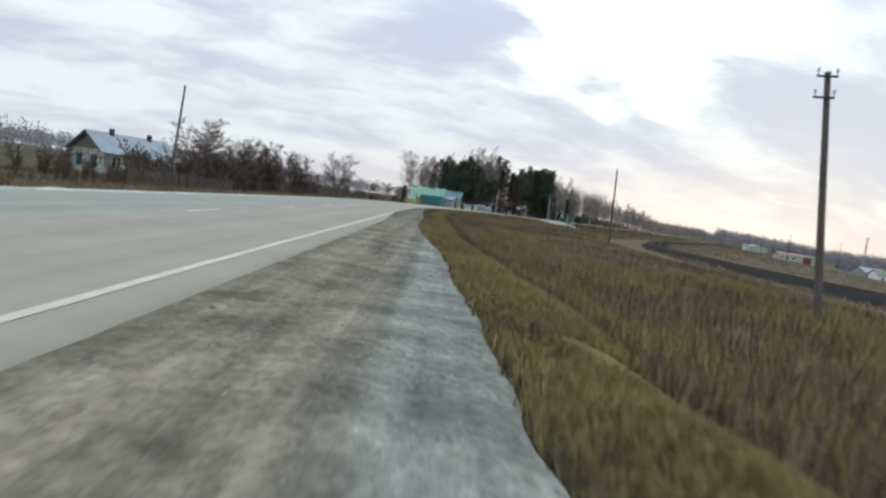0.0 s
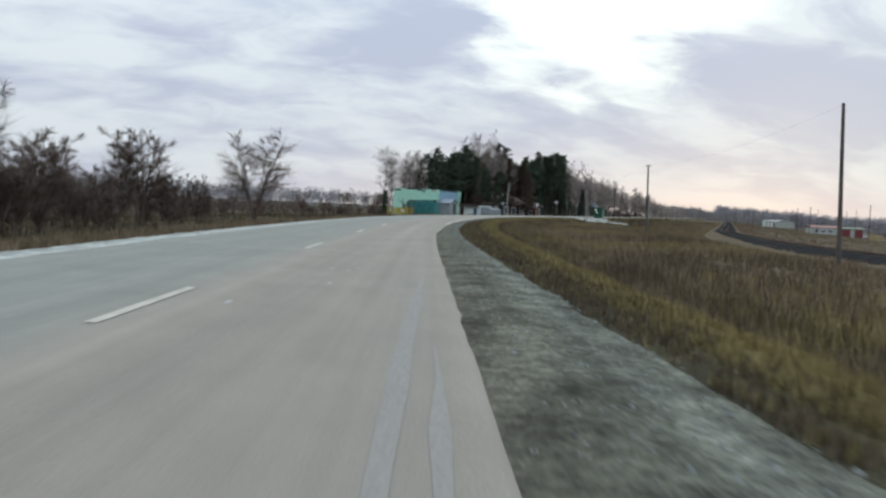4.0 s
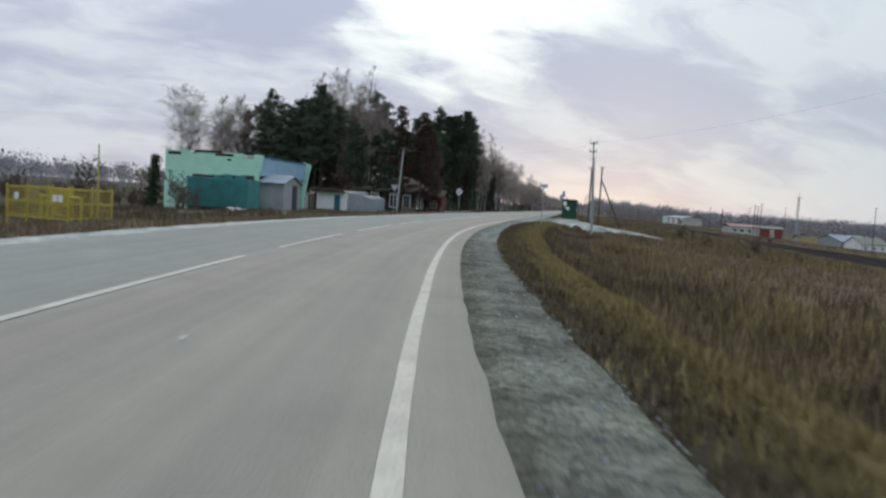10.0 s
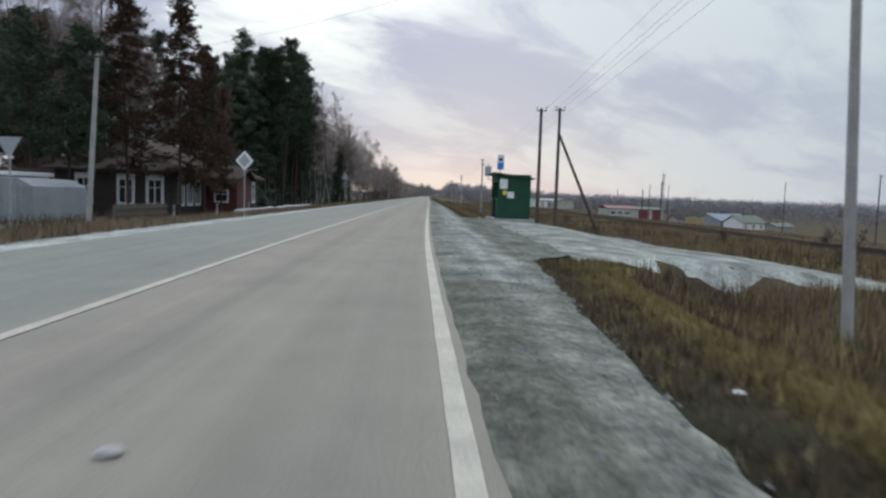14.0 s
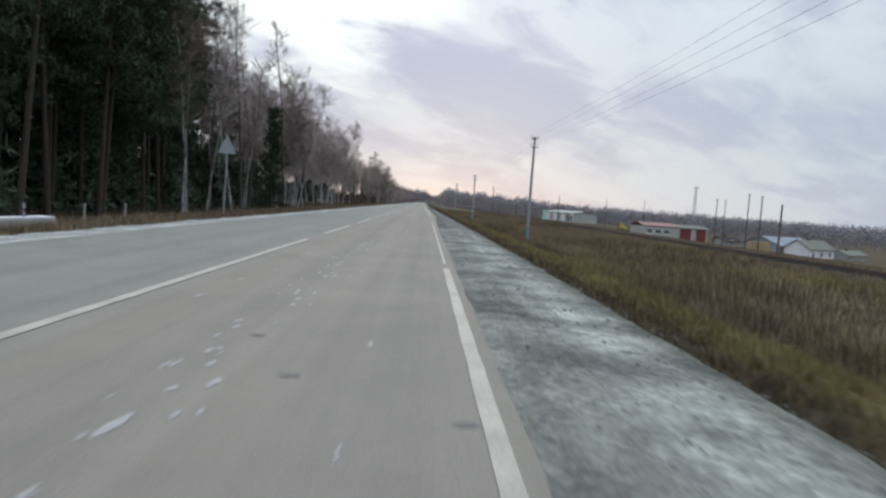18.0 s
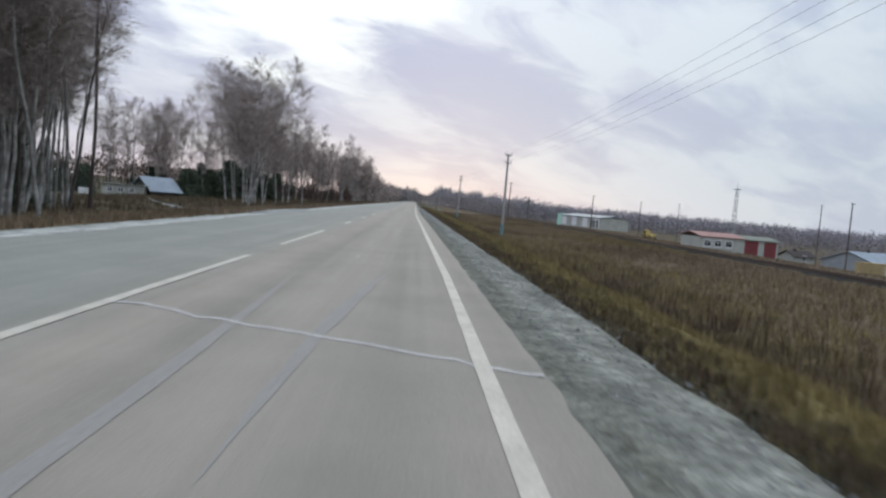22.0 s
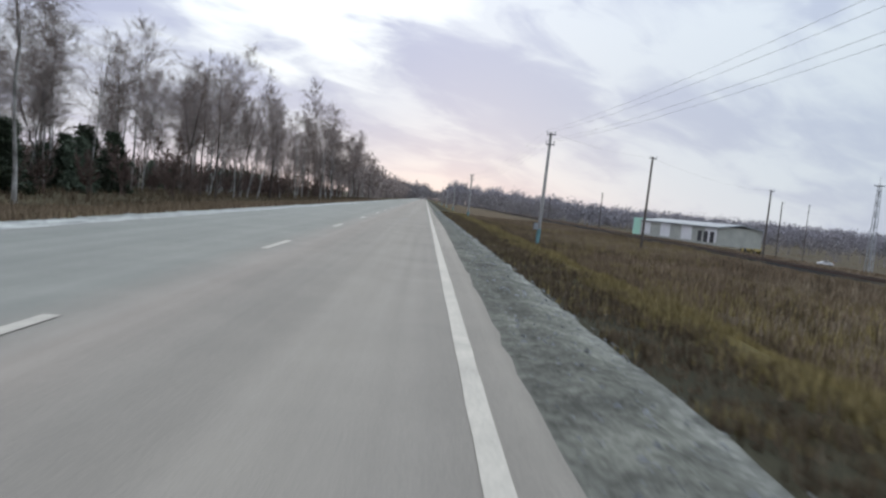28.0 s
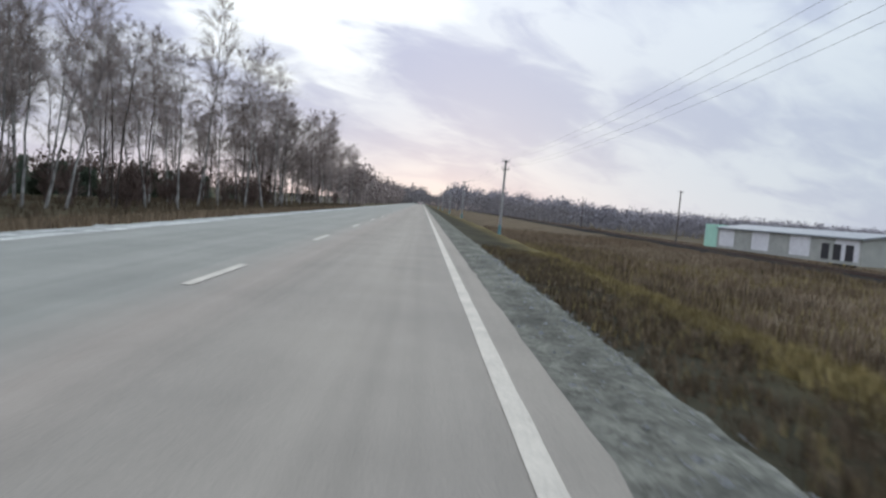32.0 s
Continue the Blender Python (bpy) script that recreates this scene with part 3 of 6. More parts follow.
def sheet(name, us, ys, mat, zf=None, label="", kind="structure", category="", smooth=True):
    """A sheet in rows along the road; us: distances from its middle, a list or a function of y."""
    verts, acr = [], []
    for y in ys:
        shift = max(0.0, gravel_width(y) - 1.25) if name == "ground" else 0.0
        row = us(y) if callable(us) else us
        for u in row:
            x = place(u, y) if abs(u) < 60 else middle(y)[0] * max(0, 1 - (abs(u) - 60) / 900) + u
            verts.append((x, y, (zf or (lambda a, b, c: height(a, b)))(x, y, u)))
            acr.append(u - shift if u > 4 else u)
    w = len(us(ys[0]) if callable(us) else us)
    faces = [(j * w + i, j * w + i + 1, (j + 1) * w + i + 1, (j + 1) * w + i) for j in range(len(ys) - 1) for i in range(w - 1)]
    ob = mesh_ob(name, verts, faces, mat, smooth=smooth)
    ob.data.attributes.new("across", "FLOAT", "POINT").data.foreach_set("value", acr)
    return tagged(ob, label, category, "", kind)


YS = [-3200, -1800, -1000, -600, -400, -320, -280] + list(np.arange(-250, 330, 1.0)) + [332, 336, 342, 350, 360, 375, 400, 440, 500, 600, 900, 1500, 2400, 3600]
US = [-3000, -1500, -800, -400, -200, -120, -80, -60, -50, -40, -35, -30, -26, -22, -19, -16.5, -14, -12, -10.5, -9, -8, -7, -6.2, -5.6, -5.0, -4.4, -3.9, 0, 3.9, 4.3, 4.7, 5.0, 5.3, 5.6, 5.9, 6.2, 6.5, 6.8, 7.2, 7.6, 8.0, 8.5, 9, 9.6, 10.3, 11.2, 12.5, 14, 16, 18, 20, 23, 27, 30, 33, 36, 39, 42, 45, 50, 55, 59, 70, 80, 90, 110, 140, 200, 300, 500, 1000, 2000, 3200]
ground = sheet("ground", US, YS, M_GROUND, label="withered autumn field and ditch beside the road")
RY = [-600, -400, -320, -280] + list(np.arange(-250, 300, 0.5)) + [305, 315, 330, 350, 380, 430, 500, 700, 1000]


def jag(y, k, a):
    return a * (noise.noise(Vector((y * 0.9, k, 0))) + 0.6 * noise.noise(Vector((y * 2.7, k, 5))))


def road_z(x, y, u):
    edge = asphalt_edge(y) if u > 0 else 4.1
    return 0.0 - 0.004 * abs(u) + (0 if abs(u) < edge - 0.08 else -0.12 if abs(u) > edge + (0.055 if u > 0 else 0.14) else -0.012)


road = sheet("road", lambda y: [-4.34, -4.16 + jag(y, 11, 0.06), -3.9, -3.0, -1.8, -0.6, 0.6, 1.2, 1.8, 2.3, 2.7, 2.95, asphalt_edge(y) - 0.13 + jag(y, 2, 0.01), asphalt_edge(y) + jag(y * 1.6, 4, 0.045), asphalt_edge(y) + jag(y * 1.6, 4, 0.045) + 0.12], RY, M_ASPHALT, road_z, "dusty grey two-lane asphalt road with worn edges")


def gravel_z(x, y, u):
    b = 0.02 * noise.noise(Vector((x * 2.1, y * 2.1, 0))) + 0.012 * noise.noise(Vector((x * 6, y * 6, 2)))
    if 0 < u < asphalt_edge(y) + 0.35:
        return min(max(height(x, y) + 0.035, -0.075), -0.047) + 0.3 * b
    return max(height(x, y) + 0.035, -0.055 if u < 0 and u > -4.5 else -0.075 if 0 < u < asphalt_edge(y) else -9) + b


GY = [-600, -400, -320, -280] + list(np.arange(-250, 300, 0.4)) + [305, 315, 330, 350, 390, 450, 700, 1200]
def shoulder(y0, y1, mat, label):
    def cuts(y):
        a, g = asphalt_edge(y), 4.0 + gravel_width(y)
        return [a - 0.3, a - 0.06, a + 0.14] + [a + 0.14 + (g - a - 0.14) * k + jag(y, 7 + k, 0.10) * (k > 0.5) for k in (0.2, 0.36, 0.52, 0.68, 0.84, 1.0)]
    sheet("shoulder", cuts, [y for y in GY if y0 <= y <= y1], mat, gravel_z, label)


GY = sorted(set(GY + [-165.0, -45.0, -6.0, 74.0]))
shoulder(-700, -165, M_DIRT, "dusty dirt and gravel shoulder with tyre tracks")
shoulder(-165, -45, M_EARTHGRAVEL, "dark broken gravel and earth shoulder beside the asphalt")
shoulder(-45, -6, M_GRAVEL, "grey gravel shoulder beside the asphalt")
shoulder(-6, 74, M_FROST, "frosted pale gravel shoulder by the bus stop")
shoulder(74, 1300, M_GRAVEL, "grey lightly frosted gravel shoulder beside the asphalt")
sheet("shoulder", lambda y: [-5.55 + jag(y, 21, 0.25), -5.1, -4.8, -4.5, -4.25, -4.0], GY, M_GRAVEL, gravel_z, "pale snow-dusted gravel shoulder across the road")
# side lane to the bus stop
lane_v, lane_f, lane_a = [], [], []
LX = list(np.arange(6.9, 18.6, 0.6))
for x in LX:
    near, far = lane_sides(x)
    for k in range(31):
        y = near + (far - near) * k / 30 + jag(x, k, 0.15)
        lane_v.append((x, y, height(x, y) + 0.045 + 0.02 * noise.noise(Vector((x * 2, y * 2, 0)))))
        lane_a.append(4.6 + 0.15 * math.sin(k))
lane_f = [(i * 31 + k, (i + 1) * 31 + k, (i + 1) * 31 + k + 1, i * 31 + k + 1) for i in range(len(LX) - 1) for k in range(30)]
lane = mesh_ob("side_lane", lane_v, lane_f, M_FROST, smooth=True)
lane.data.attributes.new("across", "FLOAT", "POINT").data.foreach_set("value", lane_a)
tagged(lane, "pale frosted gravel lane leaving beside the bus stop", "side lane", "", "structure")
# pale track that leaves towards the hut
HL = [(-4.6, 142.5, 8.5), (-6.5, 143.5, 7.5), (-9, 146, 5.2), (-13, 151, 3.6), (-19, 161, 2.6), (-26, 176, 2.3), (-33, 194, 2.2), (-37, 206, 2.2)]
track_v, track_a = [], []
HL = [tuple(a + (b - a) * k / 5 for a, b in zip(p, q)) for p, q in zip(HL[:-1], HL[1:]) for k in range(5)]
for i, (x, y, w) in enumerate(HL):
    for k in range(-4, 5):
        q = k / 4 + 0.05 * noise.noise(Vector((x, k, 1)))
        px, py = x - 0.35 * w * q * min(1, i / 15), y + w * q
        track_v.append((px, py, height(px, py) + 0.07))
        track_a.append(-5.1)
track = mesh_ob("side_track", track_v, [(i * 9 + k, i * 9 + k + 1, (i + 1) * 9 + k + 1, (i + 1) * 9 + k) for i in range(len(HL) - 1) for k in range(8)], M_GRAVEL, smooth=True)
track.data.attributes.new("across", "FLOAT", "POINT").data.foreach_set("value", track_a)
tagged(track, "pale gravel track leaving the road towards the hut", "side track", "", "structure")
# open yard before the shop and kiosk
yard_v = [(x, y, height(x, y) + 0.03 + 0.015 * noise.noise(Vector((x, y, 0)))) for y in np.arange(-14, 42.1, 2.0) for x in np.linspace(-27, -5.2, 9)]
yard = mesh_ob("yard", yard_v, [(j * 9 + i, j * 9 + i + 1, (j + 1) * 9 + i + 1, (j + 1) * 9 + i) for j in range(28) for i in range(8)], M_GRAVEL, smooth=True)
yard.data.attributes.new("across", "FLOAT", "POINT").data.foreach_set("value", [-8.0] * len(yard_v))
tagged(yard, "trodden earth yard before the shop and kiosk", "yard", "", "structure")

# ---- painted lines, each piece its own mesh


def line_piece(name, u, y0, y1, w, label="", step=0.5):
    n = max(2, int((y1 - y0) / step) + 1)
    v = []
    for i in range(n):
        y = y0 + (y1 - y0) * i / (n - 1)
        e = jag(y * 3, 31, 0.010)
        c = u(y) if callable(u) else u
        for k in (-w / 2 + e, w / 2 + jag(y * 3, 37, 0.010)):
            v.append((place(c + k, y), y, -0.004 * abs(c) + 0.006))
    return mesh_ob(name, v, [(2 * i, 2 * i + 1, 2 * i + 3, 2 * i + 2) for i in range(n - 1)], M_PAINT, road, label)


def edge_u(y):
    return float(np.interp(y, [-240, -180, -150, -125, -100, -80, -60, -40, -15, 10, 40, 70, 110, 160], [3.6, 3.58, 3.55, 3.5, 3.42, 3.51, 3.56, 3.43, 3.49, 3.48, 3.45, 3.5, 3.55, 3.12]))


line_piece("edge_line", edge_u, -250, -156.5, 0.12, "worn white edge line")
line_piece("edge_line", edge_u, -106, 22, 0.135, "white edge line")
line_piece("edge_line", edge_u, 22.6, 52, 0.12, "worn white edge line")
line_piece("edge_line", edge_u, 53, 79, 0.06, "worn, nearly vanished edge line")
line_piece("edge_line", edge_u, 100, 640, 0.135, "white edge line")
DASHES = [(-204.5, -202.0), (-194.8, -192.3), (-185.0, -182.6), (-175.2, -172.7), (-165.4, -162.8), (-155.2, -152.9), (-144.8, -142.3), (-134.6, -132.2), (-124.4, -122.0), (-114.2, -111.8), (-104.2, -101.8), (-94.4, -92.0),
          (-84.0, -77.1), (-74.7, -67.4), (-65.0, -57.5), (-55.1, -48.0), (-45.4, -38.2), (-36.2, -28.8), (-26.6, 57.5), (60.7, 67.7), (71.3, 78.7), (81.6, 89.0), (92.0, 99.5), (102.7, 110.8), (113.9, 121.2),
          (128.1, 130.7), (138.0, 140.7), (147.7, 150.4), (157.2, 159.6), (166.9, 169.4), (176.7, 179.2), (186.8, 189.4), (196.3, 198.6), (205.5, 207.9), (214.6, 216.8), (223.8, 226.0), (232.5, 234.6), (241.5, 244.0)]
for y0, y1 in DASHES + [(250.6 + 9.3 * k, 253.1 + 9.3 * k) for k in range(22)]:
    line_piece("centre_dash", 0.0, y0, y1, 0.13)


def scuff(u, y, length, w, mat, label, sway=0.0):
    n = 14
    v = []
    for i in range(n + 1):
        f = i / n
        ww = w * math.sin(math.pi * min(0.97, max(0.03, f))) * (0.7 + 0.5 * noise.noise(Vector((u * 7 + i * 0.8, y, 2))))
        c = u + sway * f * f + 0.03 * noise.noise(Vector((i * 0.5, y, 6)))
        for k in (-ww / 2, ww / 2):
            v.append((place(c + k, y + length * f), y + length * f, -0.004 * abs(c) + 0.004))
    mesh_ob("scuff", v, [(2 * i, 2 * i + 1, 2 * i + 3, 2 * i + 2) for i in range(n)], mat, road, label)


def crack(points, w=0.05):
    v = []
    for i, (u, y) in enumerate(points):
        v += [(place(u, y - w), y - w, -0.004 * abs(u) + 0.005), (place(u, y + w), y + w, -0.004 * abs(u) + 0.005)]
    mesh_ob("crack", v, [(2 * i, 2 * i + 2, 2 * i + 3, 2 * i + 1) for i in range(len(points) - 1)], M_CRACK, road, "pale filled crack across the lane")


for y0, a, b, d in ((105.1, 0.0, 4.0, -1.8), (64.1, -2.7, -1.4, -0.1), (63.9, 1.4, 2.1, -0.2), (28.9, 1.2, 2.3, -0.5)):
    crack([(a + (b - a) * i / 24, y0 + d * i / 24 + jag(i * 0.35 + y0, 3, 0.16)) for i in range(25)], 0.04)
rs = random.Random(5)
SPOTS = [(2.0, -105.1, 0.17), (2.5, -105.1, 0.10), (2.05, -106.1, 0.08), (2.2, -107.6, 0.07), (1.05, -93.9, 0.13), (1.1, -94.5, 0.14), (1.6, -93.2, 0.08), (1.9, -93.3, 0.06), (3.85, -170.4, 0.12), (3.1, -168.2, 0.07), (2.7, 28.3, 0.10), (2.6, 28.6, 0.09), (1.9, 74.8, 0.08), (2.2, 43.8, 0.07), (1.7, 45.0, 0.06), (3.3, 43.0, 0.06)]
for k in range(46):
    y, u, r = rs.uniform(-190, 260), rs.uniform(-1.5, 3.1), rs.uniform(0.03, 0.09)
    if k < len(SPOTS):
        u, y, r = SPOTS[k]
    n = 9
    v = [(place(u + r * math.cos(6.283 * i / n) * rs.uniform(0.6, 1.5), y), y + r * math.sin(6.283 * i / n) * rs.uniform(0.6, 1.3), -0.004 * abs(u) + 0.005) for i in range(n)]
    mesh_ob("stain", v, [tuple(range(n))], M_PATCH, road, "dark oily stain")
# faint wheel marks and crumbs of pale dust in the lane
for u, y, ln, w, sway in ((3.1, -158, 14, 0.30, 0.0), (2.8, -150, 12, 0.22, 0.2), (2.1, 101, 9, 0.22, 0.5), (1.7, 214, 10, 0.12, 0.5), (1.5, 93, 16, 0.2, -0.3)):
    scuff(u, y, ln, w, M_MARK, "faint darker wheel mark on the asphalt", sway)
for k in range(250):
    y = rs.uniform(38, 60) if k < 90 else rs.uniform(24, 84) if k < 190 else rs.uniform(-190, 260)
    u = (1.5 if k < 90 else rs.choice((1.5, 1.75, 1.75, 0.6, 2.5))) + rs.gauss(0, 0.13)
    scuff(u, y, rs.uniform(0.08, 0.30), rs.uniform(0.03, 0.10), M_DUST, "pale dust and frost on the asphalt")

# ---------------------------------------------------------------- grasses


def grass(name, count, spots, hgt, spread, mat, blades=7, width=0.012, label="", seed=1):
    """Tufts of leaning blades; spots gives arrays of x, y, z and a size for each tuft."""
    rng = np.random.default_rng(seed)
    x, y, z, size = spots(rng, count)
    n = len(x) * blades
    bx, by, bz, bs = (np.repeat(a, blades) for a in (x, y, z, size))
    ang, lean = rng.uniform(0, 6.283, n), rng.uniform(0.1, 0.9, n)
    off = rng.uniform(0, spread, n)
    a2 = rng.uniform(0, 6.283, n)
    px, py = bx + off * np.cos(a2), by + off * np.sin(a2)
    h = bs * rng.uniform(0.55, 1.15, n) * hgt
    w = width * rng.uniform(0.7, 1.5, n) * (0.6 + bs)
    c = np.empty((n, 3, 3))
    c[:, 0, 0], c[:, 0, 1] = px - w * np.sin(ang), py + w * np.cos(ang)
    c[:, 1, 0], c[:, 1, 1] = px + w * np.sin(ang), py - w * np.cos(ang)
    c[:, 0, 2] = c[:, 1, 2] = bz - 0.03
    c[:, 2, 0], c[:, 2, 1], c[:, 2, 2] = px + np.cos(ang) * lean * h * 0.6, py + np.sin(ang) * lean * h * 0.6, bz + h
    return triangles(name, c, mat, "stuff", label, "grass")


def band(y0, y1, u0, u1, clump=0.25, power=1.0, lo=0.5, hi=1.15, keep=0.0, follow=False):
    def spots(rng, count):
        y = rng.uniform(y0, y1, count)
        u = u0 + (u1 - u0) * rng.uniform(0, 1, count) ** power
        if follow:
            u = u + np.array([max(0.0, gravel_width(b) - 1.25) for b in y])
        x = np.array([place(a, b) for a, b in zip(u, y)])
        k = np.array([noise.noise(Vector((a * clump, b * clump, 7))) for a, b in zip(x, y)])
        ok = np.array([k[i] > keep - 0.6 and not (u[i] > 0 and (u[i] < 4.05 + gravel_width(y[i]) or lane_depth(x[i], y[i]) > 0.02)) for i in range(count)], bool)
        x, y, k = x[ok], y[ok], k[ok]
        z = np.array([height(a, b) for a, b in zip(x, y)])
        return x, y, z, np.clip(0.85 + 0.9 * k, lo, hi)
    return spots


grass("verge_grass", 40000, band(-215, 255, 5.8, 7.15, 0.4, 1.0, 0.6, 1.1, 0, True), 0.17, 0.10, M_VERGE, 7, 0.007, "short olive and tan grass on the crest of the verge", 1)
grass("verge_grass", 44000, band(-215, 255, 4.2, 6.2, 0.7, 1.0, 0.5, 1.0, 0.0, True), 0.15, 0.11, M_WEED, 7, 0.008, "short brown withered grass beside the gravel", 21)
grass("verge_grass", 14000, band(-215, 255, 4.4, 6.3, 0.7, 1.0, 0.4, 1.0, 0.45, True), 0.15, 0.10, M_VERGE, 6, 0.006, "olive grass beside the gravel", 22)
grass("verge_grass", 26000, band(-215, -160, 5.0, 7.9, 0.4, 1.0, 0.5, 1.1, 0, True), 0.17, 0.10, M_TAN, 8, 0.008, "short tan grass on the wide verge", 31)
grass("field_grass", 10000, band(-215, -155, 8.0, 24, 0.2, 1.2, 0.5, 1.2, 0.2, True), 0.5, 0.25, M_VERGE, 8, 0.012, "olive withered grass beyond the verge", 32)
grass("verge_grass", 6000, band(-165, 255, 4.4, 6.3, 1.1, 1.0, 0.4, 1.0, 0.35, True), 0.11, 0.10, M_PALE, 6, 0.005, "bleached straw beside the gravel", 41)
grass("ditch_grass", 26000, band(-215, 260, 7.2, 11.5, 0.3, 1.0, 0.5, 1.2, 0, True), 0.42, 0.25, M_WEED, 7, 0.010, "dark brown tangled weeds in the ditch", 2)
grass("ditch_grass", 12000, band(-215, 260, 7.4, 13, 0.22, 1.0, 0.4, 1.2, 0.55, True), 0.5, 0.25, M_GRASS, 7, 0.010, "tufts of tan grass in the ditch", 23)
grass("ditch_grass", 14000, band(-215, 260, 7.6, 14, 0.16, 1.0, 0.4, 1.2, 0.5, True), 0.45, 0.3, M_VERGE, 7, 0.010, "tufts of olive grass in the ditch", 26)
grass("field_grass", 36000, band(-215, 330, 11, 34, 0.10, 1.2, 0.4, 1.2), 0.45, 0.4, M_GRASS, 7, 0.014, "withered tan field grass", 3)
grass("field_grass", 9000, band(-200, 290, 11, 32, 0.07, 1.2, 0.4, 1.2, 0.6), 0.65, 0.5, M_WEED, 8, 0.014, "patches of dark brown weeds in the field", 4)
grass("field_grass", 12000, band(35, 300, 12, 34, 0.05, 1.1, 0.4, 1.1, 0.35), 0.42, 0.4, M_PALE, 7, 0.013, "pale bleached grass in the field", 24)
grass("field_grass", 20000, band(-200, 290, 10, 34, 0.06, 1.2, 0.4, 1.1, 0.45), 0.45, 0.4, M_VERGE, 8, 0.013, "patches of olive grass in the field", 25)
grass("far_grass", 16000, band(-300, 560, 42, 190, 0.05, 1.8), 0.5, 0.9, M_GRASS, 6, 0.05, "withered grass beyond the railway", 5)
grass("roadside_grass", 30000, band(-230, 330, -13.5, -5.6, 0.3, 1.0, 0.4, 1.2), 0.32, 0.2, M_GRASS, 6, 0.010, "withered brown grass across the road", 6)
grass("roadside_grass", 20000, band(-230, 400, -40, -11, 0.15, 1.2, 0.4, 1.3), 0.6, 0.3, M_WEED, 6, 0.016, "dark withered undergrowth beneath the trees", 7)

# loose stones on the shoulders
rng = np.random.default_rng(11)


def stones(name, count, y0, y1, side, label, smin, smax, seed):
    rng = np.random.default_rng(seed)
    y = rng.uniform(y0, y1, count)
    out = []
    tet = np.array([(1, 0, 0), (-0.5, 0.87, 0), (-0.5, -0.87, 0), (0.1, 0.05, 0.8)])
    for yy in y:
        u = asphalt_edge(yy) + 0.08 + rng.uniform(0, 1) ** 0.8 * (gravel_width(yy) + 4.0 - asphalt_edge(yy)) if side > 0 else -rng.uniform(4.25, 5.8)
        x = place(u, yy)
        s = rng.uniform(smin, smax)
        p = tet * s * rng.uniform(0.6, 1.3, (4, 3))
        a = rng.uniform(0, 6.28)
        p = np.stack([p[:, 0] * math.cos(a) - p[:, 1] * math.sin(a) + x, p[:, 0] * math.sin(a) + p[:, 1] * math.cos(a) + yy, p[:, 2] + gravel_z(x, yy, u) - 0.004], -1)
        out += [p[[0, 1, 3]], p[[1, 2, 3]], p[[2, 0, 3]]]
    return triangles(name, np.array(out), M_STONE, "stuff", label, "gravel")


stones("gravel_stones", 26000, -215, 250, 1, "grey broken stones on the gravel shoulder", 0.008, 0.026, 12)
stones("gravel_stones", 3200, -215, 250, 1, "frosted pale stones on the gravel shoulder", 0.02, 0.045, 13)

# ---------------------------------------------------------------- trees


